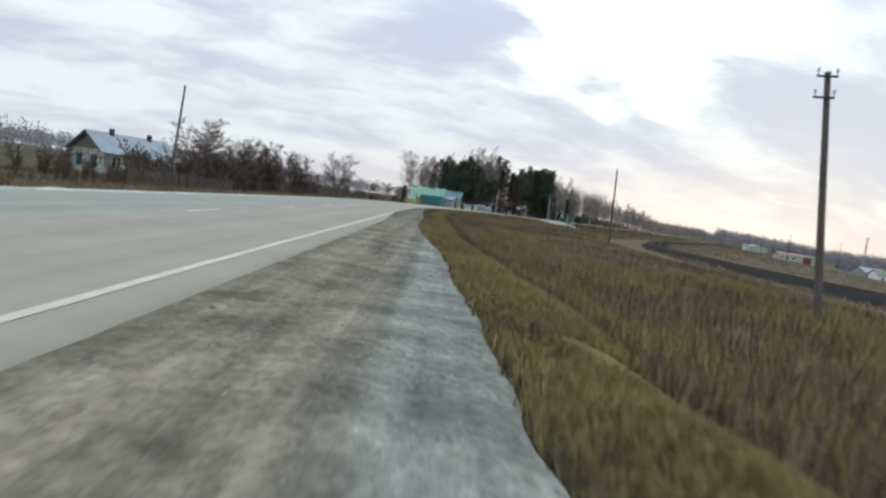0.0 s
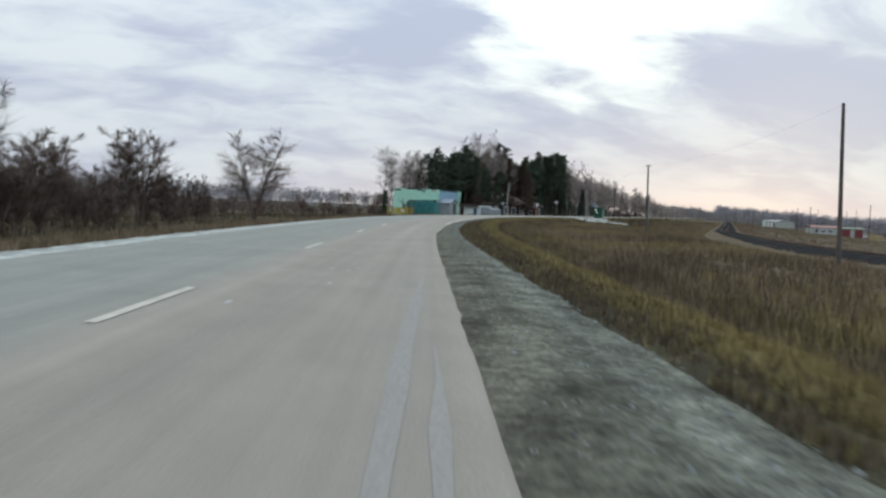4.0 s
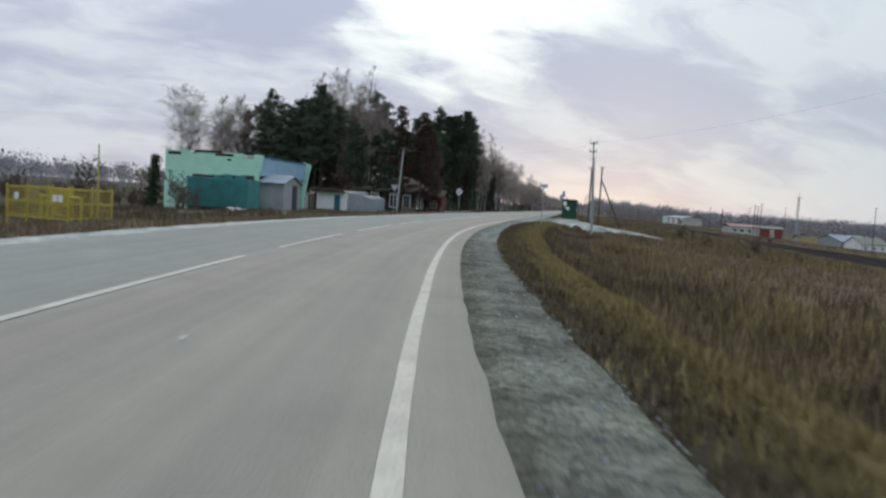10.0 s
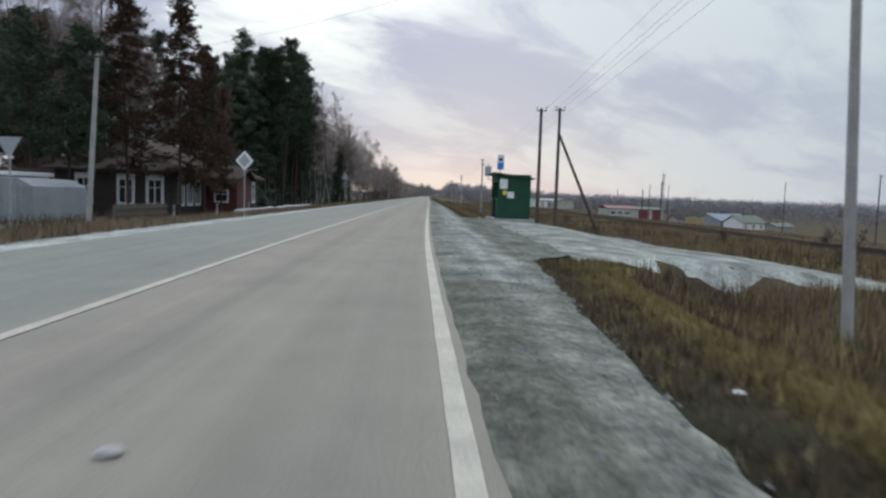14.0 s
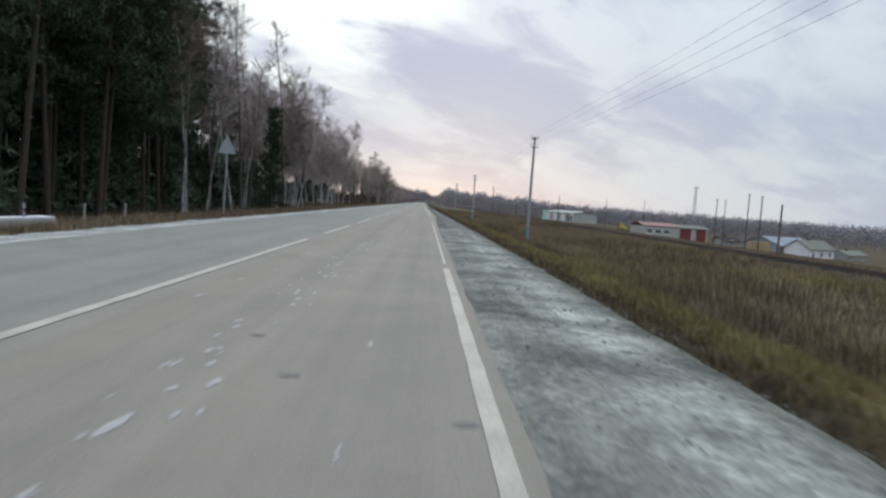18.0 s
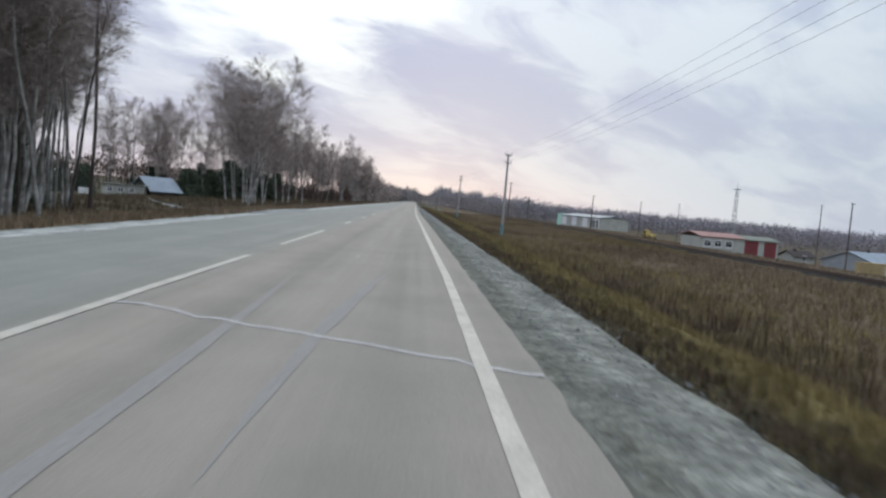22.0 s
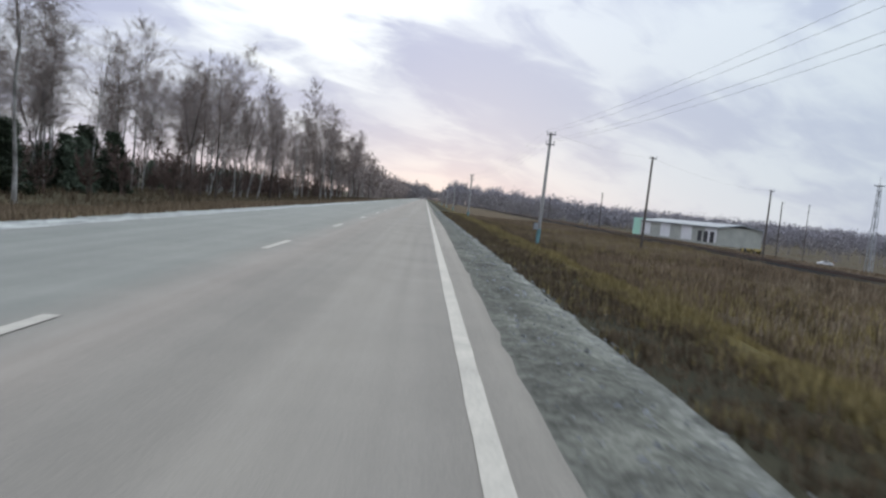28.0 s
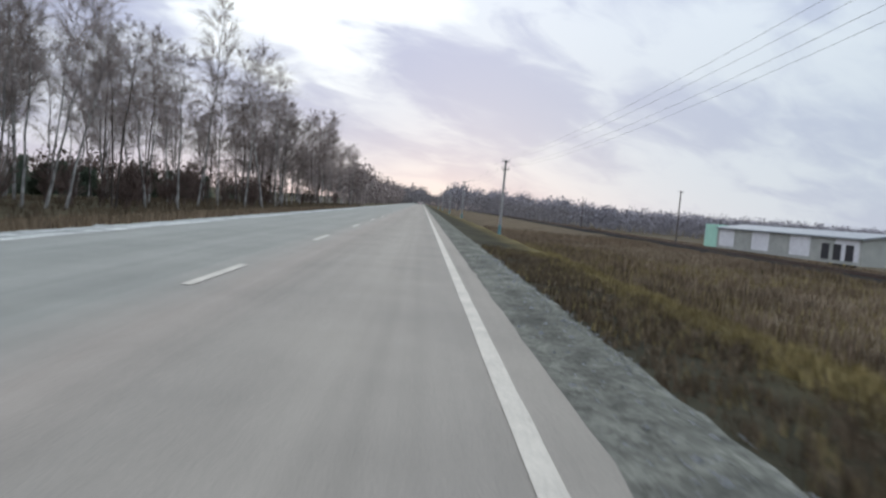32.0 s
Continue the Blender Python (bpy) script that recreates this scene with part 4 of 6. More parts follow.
def branchy(seed, h, base, limbs, spread, subs, twigs, rise, droop, thick, limb_mat, trunk_mat, name, stems=1, flare=1.0, twig_r=0.007, tw_len=1.0):
    """A bare tree: tapered trunk or stems, limbs, branches and fine twigs."""
    r = random.Random(seed)
    tv, tf, cv, cf = [], [], [], []
    for s in range(stems):
        lean = Vector((r.uniform(-1, 1), r.uniform(-1, 1), 0)) * (0.07 if stems == 1 else 0.28 * flare)
        start = Vector((r.uniform(-1, 1), r.uniform(-1, 1), 0)) * (0 if stems == 1 else 0.3)
        hh = h * r.uniform(0.85, 1.0)
        n = 9
        pts = [start + Vector((0, 0, -0.15)) if i == 0 else start + lean * hh * (i / n) ** 1.2 + Vector((r.uniform(-1, 1), r.uniform(-1, 1), 0)) * 0.016 * hh * (i / n) + Vector((0, 0, hh * i / n)) for i in range(n + 1)]
        radii = [thick * (1 - i / n) ** 0.8 * (1.25 if i == 0 else 1) + 0.008 for i in range(n + 1)]
        add_tube(tv, tf, pts, radii, 7 if stems == 1 else 5, True)
        for k in range(limbs):
            f = base + (0.97 - base) * (k + r.random()) / limbs
            i = min(int(f * n), n - 1)
            p = pts[i].lerp(pts[i + 1], f * n - i)
            a = r.uniform(0, 6.283)
            t = (f - base) / (0.97 - base)
            ln = spread * h * (math.sin(math.pi * (0.20 + 0.76 * t)) ** 0.8 if stems == 1 else (1.15 - f) ** 0.7) * r.uniform(0.6, 1.15)
            d = Vector((math.cos(a), math.sin(a), rise * r.uniform(0.7, 1.3))).normalized()
            q = [p]
            for j in range(4):
                d = (d + Vector((r.uniform(-1, 1), r.uniform(-1, 1), r.uniform(-0.6, 0.9) - droop * j * 0.3)) * 0.22).normalized()
                q.append(q[-1] + d * ln / 4)
            lr = max(0.010, thick * 0.30 * (1.1 - f))
            add_tube(cv, cf, q, [lr, lr * 0.75, lr * 0.5, lr * 0.32, 0.006], 4)
            for b in range(subs):
                g = r.uniform(0.2, 1.0) * 4
                j = min(int(g), 3)
                o = q[j].lerp(q[j + 1], g - j)
                e = ((q[j + 1] - q[j]).normalized() + Vector((r.uniform(-1, 1), r.uniform(-1, 1), r.uniform(-0.5, 0.9))) * 0.8).normalized()
                sl = ln * r.uniform(0.3, 0.62)
                mid = o + e * sl * 0.5
                e2 = (e + Vector((0, 0, -droop)) + Vector((r.uniform(-1, 1), r.uniform(-1, 1), r.uniform(-1, 1))) * 0.3).normalized()
                end = mid + e2 * sl * 0.5
                add_tube(cv, cf, [o, mid, end], [lr * 0.4 + 0.004, lr * 0.25 + 0.003, 0.004], 3)
                for n_twig in range(twigs):
                    w = r.random()
                    c = o.lerp(mid, w * 2) if w < 0.5 else mid.lerp(end, w * 2 - 1)
                    v = (e2 * 1.2 + Vector((r.uniform(-1, 1), r.uniform(-1, 1), r.uniform(-0.6, 1.2) - droop)) * 0.7).normalized()
                    tl = sl * r.uniform(0.35, 0.8) * tw_len
                    side = v.orthogonal().normalized() * twig_r
                    i0 = len(cv)
                    c2 = c + v * tl
                    cv.extend([tuple(c - side), tuple(c + side), tuple(c2)])
                    cf.append((i0, i0 + 1, i0 + 2))
    root = new(name)
    root.empty_display_size = 0.3
    mesh_ob("trunk", tv, tf, trunk_mat, root, smooth=True)
    mesh_ob("crown", cv, cf, limb_mat, root)
    return root


def needle_tree(seed, h, clear, wide, tufts, mat, name, point=0.0, needle=1.0):
    """A conifer: bare lower trunk, whorled limbs and a crown of needle tufts; point: how conical it is."""
    r = random.Random(seed)
    tv, tf, bv, bf, tri = [], [], [], [], []
    n = 8
    lean = Vector((r.uniform(-1, 1), r.uniform(-1, 1), 0)) * 0.02
    pts = [lean * h * i / n + Vector((0, 0, h * i / n - (0.2 if i == 0 else 0))) for i in range(n + 1)]
    thick = 0.007 * h + 0.02
    add_tube(tv, tf, pts, [thick * (1 - 0.85 * i / n) for i in range(n + 1)], 7, True)
    for k in range(5 if clear > 0.3 else 0):
        z, a = h * clear * r.uniform(0.4, 1), r.uniform(0, 6.28)
        add_tube(bv, bf, [Vector((0, 0, z)), Vector((math.cos(a), math.sin(a), 0.1)) * r.uniform(0.4, 1.1) + Vector((0, 0, z))], [0.025, 0.008], 3)
    limbs = 58
    rg = np.random.default_rng(seed)
    per = tufts // limbs
    for k in range(limbs):
        f = clear + (1 - clear) * ((k + r.random()) / limbs)
        t = (f - clear) / (1 - clear)
        reach = wide * ((1 - t) ** (0.6 + point) if point else math.sin(math.pi * min(0.98, 0.30 + 0.66 * t)) ** 0.8) * r.uniform(0.4, 1.2) + 0.1
        a = r.uniform(0, 6.28)
        d = Vector((math.cos(a), math.sin(a), -0.15 if point else r.uniform(-0.1, 0.45)))
        p = Vector((0, 0, h * f)) + lean * h * f
        end = p + d * reach
        add_tube(bv, bf, [p, p.lerp(end, 0.5) + Vector((0, 0, 0.06)), end], [0.035 * (1 - t) + 0.012, 0.02, 0.006], 3)
        for b in range(per):
            w = r.uniform(0.3, 1.03)
            c = p.lerp(end, w) + Vector((r.gauss(0, 1), r.gauss(0, 1), r.gauss(0, 0.6))) * 0.19 * wide ** 0.5
            for q in range(9):
                v = Vector((r.gauss(0, 1), r.gauss(0, 1), r.gauss(0.25, 0.8))).normalized() * r.uniform(0.25, 0.50) * needle
                s = v.orthogonal().normalized() * 0.05 * needle
                tri.append((tuple(c - s), tuple(c + s), tuple(c + v)))
    root = new(name)
    root.empty_display_size = 0.3
    shift = len(tv)
    mesh_ob("trunk", tv + bv, tf + [tuple(i + shift for i in f) for f in bf], M_PINEBARK, root)
    arr = np.array(tri)
    crown = triangles("crown", arr, mat, "")
    crown.parent = root
    return root


birches = [branchy(100 + i, h, 0.30, 32, 0.20, 10, 13, 1.35, 0.55, 0.105, M_TWIG, M_BIRCH, "birch", twig_r=0.0075, tw_len=1.35) for i, h in enumerate((18.5, 20.0, 17.0, 21.0, 16.0))]
thin = [branchy(140 + i, h, 0.42, 26, 0.15, 9, 12, 1.6, 0.4, 0.085, M_TWIG, M_BIRCH, "birch", twig_r=0.009, tw_len=1.35) for i, h in enumerate((18.0, 20.0, 15.0))]
far_birches = [branchy(240 + i, h, 0.26, 24, 0.20, 9, 10, 1.35, 0.45, 0.10, M_TWIG, M_BIRCH if i else M_GROVE, "birch", twig_r=0.018, tw_len=1.4) for i, h in enumerate((19.0, 17.0, 20.0))]
stems = [branchy(260 + i, h, 0.40, 22, 0.11, 8, 10, 1.9, 0.2, 0.10, M_TWIG, M_GROVE, "bare_tree", twig_r=0.010, tw_len=1.3) for i, h in enumerate((19.0, 21.5, 17.5))]
bushes = [branchy(160 + i, h, 0.08, 11, 0.28, 8, 12, 1.1, 0.1, 0.04, M_SHRUB, M_SHRUB, "shrub", stems=5, flare=1.3, twig_r=0.010, tw_len=1.3) for i, h in enumerate((4.2, 3.4, 5.0))]
roadtrees = [branchy(180 + i, h, 0.22, 12, 0.34, 11, 14, 0.7, 0.25, 0.07, M_SHRUB, M_SHRUB, "bare_tree", stems=7, flare=1.05, twig_r=0.008, tw_len=1.3) for i, h in enumerate((8.8, 7.2))]
pines = [needle_tree(200 + i, h, c, w, 1740, M_NEEDLE, "pine", 0.0, 0.95) for i, (h, c, w) in enumerate(((21.0, 0.36, 3.1), (22.0, 0.32, 3.5), (18.5, 0.30, 3.0), (22.5, 0.42, 2.8)))]
rusty = [needle_tree(220, 17.5, 0.20, 3.4, 1450, M_LARCH, "larch", 0.25, 0.95), needle_tree(221, 21.0, 0.26, 3.8, 1450, M_NEEDLE, "pine", 0.2, 0.95)]
spruces = [needle_tree(230 + i, h, 0.03, w, 900, M_NEEDLE, "spruce", 0.75, 0.95) for i, (h, w) in enumerate(((10.5, 2.7), (7.5, 2.2)))]
young = [needle_tree(250 + i, h, 0.02, w, 350, M_NEEDLE, "young_spruce", 0.3, 1.6) for i, (h, w) in enumerate(((5.6, 2.2), (4.2, 2.1)))]
tr = random.Random(77)
LABELS = {"birch": "tall bare white-barked birch in the roadside belt", "shrub": "leafless dark bush in the roadside thicket", "bare_tree": "leafless many-stemmed tree beside the road",
          "pine": "tall dark green pine with bare lower trunk", "larch": "rust-brown conifer at the edge of the wood", "spruce": "dark conical spruce by the wood", "young_spruce": "young dark spruce under the taller trees"}
GROUPS = {"birch": "birch belt", "shrub": "roadside thicket", "bare_tree": "roadside trees", "pine": "pine grove", "larch": "pine grove", "spruce": "spruces", "young_spruce": "young spruces"}
used = set()


def plant(kinds, x, y, size=1.0, tilt=2.0):
    src = tr.choice(kinds)
    m = pose(x, y, height(x, y), tr.gauss(0, tilt), tr.gauss(0, tilt), tr.uniform(0, 360)) @ Matrix.Scale(size * tr.uniform(0.88, 1.1), 4)
    if src.name not in used:
        used.add(src.name)
        src.matrix_basis = m
        ob = src
    else:
        ob = copy_thing(src, m)
        ob.matrix_basis = m
    kind = src.name.split(".")[0]
    return tagged(ob, LABELS[kind], {"bare_tree": "tree", "young_spruce": "spruce"}.get(kind, kind), GROUPS[kind])


def behind(y):
    """A spot in the grove behind the sheds, whose western border runs off to the north-west."""
    return -33 - tr.random() ** 1.2 * (12 + 0.6 * (y - 40)), y


# pines behind the kiosk, the sheds and the log house
for k in range(46):
    plant(pines if tr.random() < 0.85 else rusty[1:], *behind(40 + 44 * (k + tr.random()) / 46), tr.uniform(0.82, 0.98))
for k in range(10):
    plant(pines, *behind(58 + tr.random() * 24), tr.uniform(0.9, 1.05))
# bare crowns that overtop them
for k in range(26):
    plant(thin[:2] + stems, -26 - tr.random() * 12, 46 + tr.random() * 14 + (18 if k > 15 else 0), tr.uniform(1.12, 1.28), 2)
for k in range(12):
    plant(birches, -51 - tr.random() * 12, 44 + tr.random() * 15, tr.uniform(1.02, 1.18), 3)
for k in range(14):
    plant(thin + stems, -36 - tr.random() * 26, 62 + tr.random() * 24, tr.uniform(1.05, 1.2), 3)
# the dense dark front of the wood
for k in range(50):
    x, y = -16.5 - tr.random() ** 1.3 * 19, 67 + 33 * (k + tr.random()) / 50
    if x < -22 - (y - 67) * 0.3:
        y += 15
    plant(pines if tr.random() < 0.85 else rusty[1:], x, y, tr.uniform(0.80, 0.95))
for x, y in ((-14.6, 70), (-15.2, 73.5), (-14.4, 77), (-15.6, 80), (-14.8, 84), (-15.4, 88)):
    plant(pines, x, y, tr.uniform(0.9, 1.0))
for x, y in ((-28, 40), (-31, 47), (-32, 58), (-34, 50)):
    plant(rusty[:1], x, y, tr.uniform(0.85, 1.0))
# rusty conifers that overhang the log house, and pines between it and the kiosk
for x, y, k in ((-13.4, 36.5, 0.72), (-14.2, 33.5, 0.8), (-13.2, 40.0, 0.62), (-16.5, 30.5, 0.85)):
    plant(rusty[:1], x, y, k, 1)
for x, y in ((-18.5, 29.5), (-21, 31.5), (-24, 33), (-26.5, 36)):
    plant(pines, x, y, 0.68, 1)
# slender bare stems, then birches
for k in range(96):
    y = 88 + 48 * tr.random()
    plant(stems if tr.random() < 0.8 else thin, -13.6 - tr.random() ** 1.2 * 30, y, tr.uniform(0.82, 1.06), 3)
for k in range(10):
    plant(pines, -20 - tr.random() * 22, 98 + 26 * tr.random(), tr.uniform(0.8, 0.95))
for k in range(90):
    y = 66 + 72 * tr.random()
    plant(young, -17 - tr.random() ** 1.3 * 26, y, tr.uniform(0.8, 1.2))
plant(spruces[:1], -13.4, 113.5, 1.0, 1)
plant(spruces[1:], -44.2, 11.1, 0.95, 1)
for x, y in ((-12.7, 84.9), (-13.0, 86.6), (-12.9, 90.5), (-12.4, 95.5), (-10.8, 115.3), (-12.2, 127)):
    plant(thin, x, y, 1.0, 6)
for k in range(48):
    x = -13.5 - tr.random() ** 1.2 * 24
    plant(thin if tr.random() < 0.5 else birches, x, 124 - 1.6 * (x + 13) + 9 * tr.random(), tr.uniform(0.78, 0.98), 4)
for k in range(14):
    x = -16 - tr.random() ** 1.1 * 10
    plant(birches, x, 177 - 2.4 * (x + 16) + 26 * tr.random(), tr.uniform(0.92, 1.08), 7)
for x, y in ((-21.4, 193), (-18.6, 188.5), (-15.8, 177.5), (-23.5, 197)):
    plant(birches, x, y, 1.0, 6)
for x, y in ((-16.5, 206), (-18.2, 211), (-16.0, 216.5), (-20, 204)):
    plant(birches, x, y, 1.0, 5)
# birches round the clearing with the hut
for k in range(8):
    plant(birches, -43 - tr.random() * 6, 226 + 18 * tr.random(), tr.uniform(0.82, 0.98), 4)
for k in range(44):
    y = 222 + 60 * tr.random()
    plant(birches if tr.random() < 0.6 else thin, -36 + 0.28 * (y - 222) - tr.random() ** 1.1 * 20, y, tr.uniform(0.8, 1.05), 4)
for k in range(46):
    y = 270 + 56 * tr.random()
    plant(birches if tr.random() < 0.6 else thin, -15.5 - tr.random() ** 1.2 * 24, y, tr.uniform(0.82, 1.08), 4)
for k in range(64):
    plant(far_birches, -13.6 - tr.random() ** 1.2 * 22, 322 + 120 * tr.random(), tr.uniform(0.6, 0.95), 3)
for k in range(56):
    y = 206 + 230 * tr.random()
    plant(young, -46 - tr.random() * 14, y, tr.uniform(0.7, 1.0))
for k in range(18):
    y = 244 + 90 * tr.random()
    plant(stems, -17 - tr.random() ** 1.1 * 22, y, tr.uniform(0.66, 0.86), 4)
for k in range(34):
    y = 216 + 44 * tr.random()
    plant(young, -25 - tr.random() * 16, y, tr.uniform(0.8, 1.15))
# thickets
for k in range(34):
    plant(bushes, -18 - tr.random() * 20, 226 + 120 * tr.random(), tr.uniform(0.7, 1.0))
for k in range(74):
    x, y = -17 - tr.random() * 22, 130 + 300 * tr.random()
    if not (134 < y < 226 and x > -50):
        plant(bushes, x, y, tr.uniform(0.6, 0.95))
for k in range(24):
    plant(bushes, -52 - tr.random() * 26, 176 + 52 * tr.random(), tr.uniform(0.9, 1.3))
for k in range(84):
    y = -170 + 62 * tr.random()
    plant(bushes, place(-13.5 - tr.random() ** 1.1 * 16, y), y, tr.uniform(0.35, 0.6) if y < -152 else tr.uniform(0.6, 0.95))
for y, u in ((-147, -17), (-140, -15.5), (-132.5, -15), (-125, -16.5), (-117, -15)):
    plant(roadtrees[1:], place(u, y), y, tr.uniform(0.78, 0.95))
lone = roadtrees[0]
lone.matrix_basis = pose(2.6, -103.3, height(2.6, -103.3), 0, 0, 75) @ Matrix.Scale(0.87, 4)
tagged(lone, LABELS["bare_tree"], "tree", GROUPS["bare_tree"])
for k in range(62):
    y = -98 + 100 * tr.random()
    plant(bushes, place(-22 - tr.random() ** 0.8 * 46, y), y, tr.uniform(0.45, 0.95))
for k in range(20):
    plant(bushes, -44 - tr.random() * 26, -16 + 44 * tr.random(), tr.uniform(0.5, 0.8))
# dry bushes in the field to the right
for x, y in ((21, 12), (18, 56), (26, 36), (20.5, -8), (23, -14), (38.5, 44)):
    plant(bushes, x, y, tr.uniform(0.3, 0.45))


def far_wood(name, count, spots, hgt, mat, seed, label, bits=34):
    """Far bare wood: many slender, ragged crowns as fans of upright slivers."""
    rng = np.random.default_rng(seed)
    out = []
    for k in range(count):
        x, y = spots(rng)
        z = float(np.interp(x, [12, 45, 90, 150, 400], [-1.4, -2.7, -5.6, -9.4, -12.0])) if x > 12 else -1.2
        h = hgt * rng.uniform(0.8, 1.1)
        out.append(((x - 0.02 * h, y, z - 0.5), (x + 0.02 * h, y, z - 0.5), (x, y, z + 0.55 * h)))
        for b in range(bits):
            d = rng.normal(0, 1, 3)
            d /= np.linalg.norm(d)
            q = rng.uniform(0.3, 1.0)
            c = np.array((x, y, z + 0.52 * h)) + d * q * np.array((0.34, 0.34, 0.42)) * h
            e = rng.normal(0, 1, (2, 3)) * np.array((0.034, 0.034, 0.045)) * h
            out.append((c, c + e[0], c + e[1]))
    return triangles(name, np.array(out), mat, "stuff", label, "distant wood")


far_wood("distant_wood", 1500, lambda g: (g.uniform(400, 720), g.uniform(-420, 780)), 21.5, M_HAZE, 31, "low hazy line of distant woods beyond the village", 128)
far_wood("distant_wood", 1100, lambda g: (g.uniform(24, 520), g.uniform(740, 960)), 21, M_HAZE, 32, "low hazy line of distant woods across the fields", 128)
far_wood("distant_wood", 200, lambda g: (g.uniform(15, 80), g.uniform(540, 740)), 11, M_FAR, 33, "bare trees where the road meets the horizon", 80)
far_wood("distant_wood", 240, lambda g: (g.uniform(-50, 5), g.uniform(760, 960)), 17, M_FAR, 38, "bare trees where the road meets the horizon", 80)
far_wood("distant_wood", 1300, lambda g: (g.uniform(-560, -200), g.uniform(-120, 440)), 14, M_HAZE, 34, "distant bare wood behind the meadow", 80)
far_wood("distant_wood", 300, lambda g: (g.uniform(-280, -90), g.uniform(-200, -80)), 9, M_FAR, 35, "bare scrub behind the cottage", 80)
far_wood("hedge_scrub", 150, lambda g: (-14 - 50 * g.uniform(0, 1), g.uniform(-92, -48)), 3.0, M_SHRUB, 41, "low tangled leafless scrub across the meadow", 110)
far_wood("distant_wood", 460, lambda g: (g.uniform(-125, -58), g.uniform(110, 560)), 9, M_SHRUB, 36, "dark thicket behind the birch belt", 80)
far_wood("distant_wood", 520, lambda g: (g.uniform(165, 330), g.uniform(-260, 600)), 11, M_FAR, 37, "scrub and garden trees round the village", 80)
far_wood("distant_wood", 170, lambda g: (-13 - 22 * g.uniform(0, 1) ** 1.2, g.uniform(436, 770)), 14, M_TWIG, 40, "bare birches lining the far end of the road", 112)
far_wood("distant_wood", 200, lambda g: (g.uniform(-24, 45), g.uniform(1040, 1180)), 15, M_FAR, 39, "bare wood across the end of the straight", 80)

# ---------------------------------------------------------------- poles and wires


def pole(x, y, top, mat, label, base_paint=False, arms=1, lean=(0, 0), thick=0.15, brace=None, box=False, name="utility_pole"):
    z = height(x, y)
    ob = thing(name, x, y, z, 0, label, "utility pole", "poles along the road")
    h = top - z
    tipx, tipy = lean[0] * h, lean[1] * h
    part("post", rod((0, 0, -0.3), (tipx, tipy, h), thick, thick * 0.68, 12), mat, ob)
    if base_paint:
        part("painted_base", rod((0, 0, -0.05), (lean[0] * 1.3, lean[1] * 1.3, 1.3), thick + 0.012, thick + 0.008, 12), M_TEALBASE, ob, "faded blue painted foot of the pole")
    for k in range(arms):
        zc = h - 0.22 - 0.75 * k
        arm = part("crossarm", block(tipx - 0.34, tipx + 0.34, tipy - 0.20, tipy - 0.13, zc, zc + 0.07), M_BLACK, ob)
        for s in (-0.30, 0.30):
            part("insulator", joined(rod((tipx + s, tipy - 0.165, zc + 0.07), (tipx + s, tipy - 0.165, zc + 0.22), 0.018), rod((tipx + s, tipy - 0.165, zc + 0.19), (tipx + s, tipy - 0.165, zc + 0.32), 0.045, 0.03, 8)), M_GREYMETAL, arm)
    if brace:
        part("brace", rod((brace[0], brace[1], -0.3), (0, 0, h * 0.80), thick * 0.85, thick * 0.7, 8), mat, ob)
    if box:
        bx = part("meter_box", block(-0.45, -0.13, -0.36, -0.04, 1.25, 1.8, 0.02), M_BLACK, ob, "small dark metal box strapped to the pole")
        part("box_lid", block(-0.46, -0.12, -0.385, -0.362, 1.28, 1.77), M_GREYMETAL, bx)
    return ob


GREYPOLE = "grey concrete pole with a steel crossarm beside the road"
WOODPOLE = "weathered dark wooden pole standing in the withered field"
line_poles = [(12.3, 101.2, 7.6, 0.004), (11.95, 168.5, 6.75, 0.0), (11.55, 237.0, 6.95, 0.022), (10.0, 299.5, 5.7, 0.012), (10.2, 366, 5.7, 0.0), (10.4, 432, 5.6, 0.01), (10.4, 500, 5.6, 0), (10.5, 570, 5.6, 0)]
for i, (x, y, top, ln) in enumerate(line_poles):
    pole(x, y, top, M_CONCRETE, GREYPOLE, True, 2, (ln, 0), 0.145, None, i == 2)
pole(10.95, -4.5, 7.55, M_CONCRETE, "grey concrete double pole beside the road", False, 2, (-0.05, 0), 0.105)
pole(11.03, -4.4, 6.1, M_CONCRETE, "grey concrete pole strapped beside its twin", False, 0, (-0.05, 0), 0.08)
pole(11.0, 31.5, 7.4, M_WOODPOLE, WOODPOLE, False, 1, (0, 0), 0.14)
pole(12.45, 32.5, 7.6, M_WOODPOLE, "wooden pole propped by a slanting brace", False, 1, (0, 0), 0.14, (3.4, 0.6))
pole(27.6, -48.0, 8.2, M_WOODPOLE, WOODPOLE, False, 1, (-0.03, 0), 0.15)
pole(45.4, -94.5, 9.4, M_WOODPOLE, WOODPOLE, False, 0, (-0.04, 0), 0.16)
pole(66.9, -170.5, 7.6, M_WOODPOLE, WOODPOLE, False, 2, (-0.12, 0), 0.15)
pole(10.9, -146.2, 9.0, M_WOODPOLE, "tall weathered wooden pole by the cottage fence", False, 0, (0.07, 0), 0.14)
pole(-14.2, 20.2, 7.9, M_CONCRETE, "pale leaning concrete pole beside the kiosk", False, 1, (0.06, 0), 0.15)
pole(23.2, 248.5, 6.9, M_WOODPOLE, "dark wooden pole by the railway and village", False, 1, (0.02, 0), 0.13)
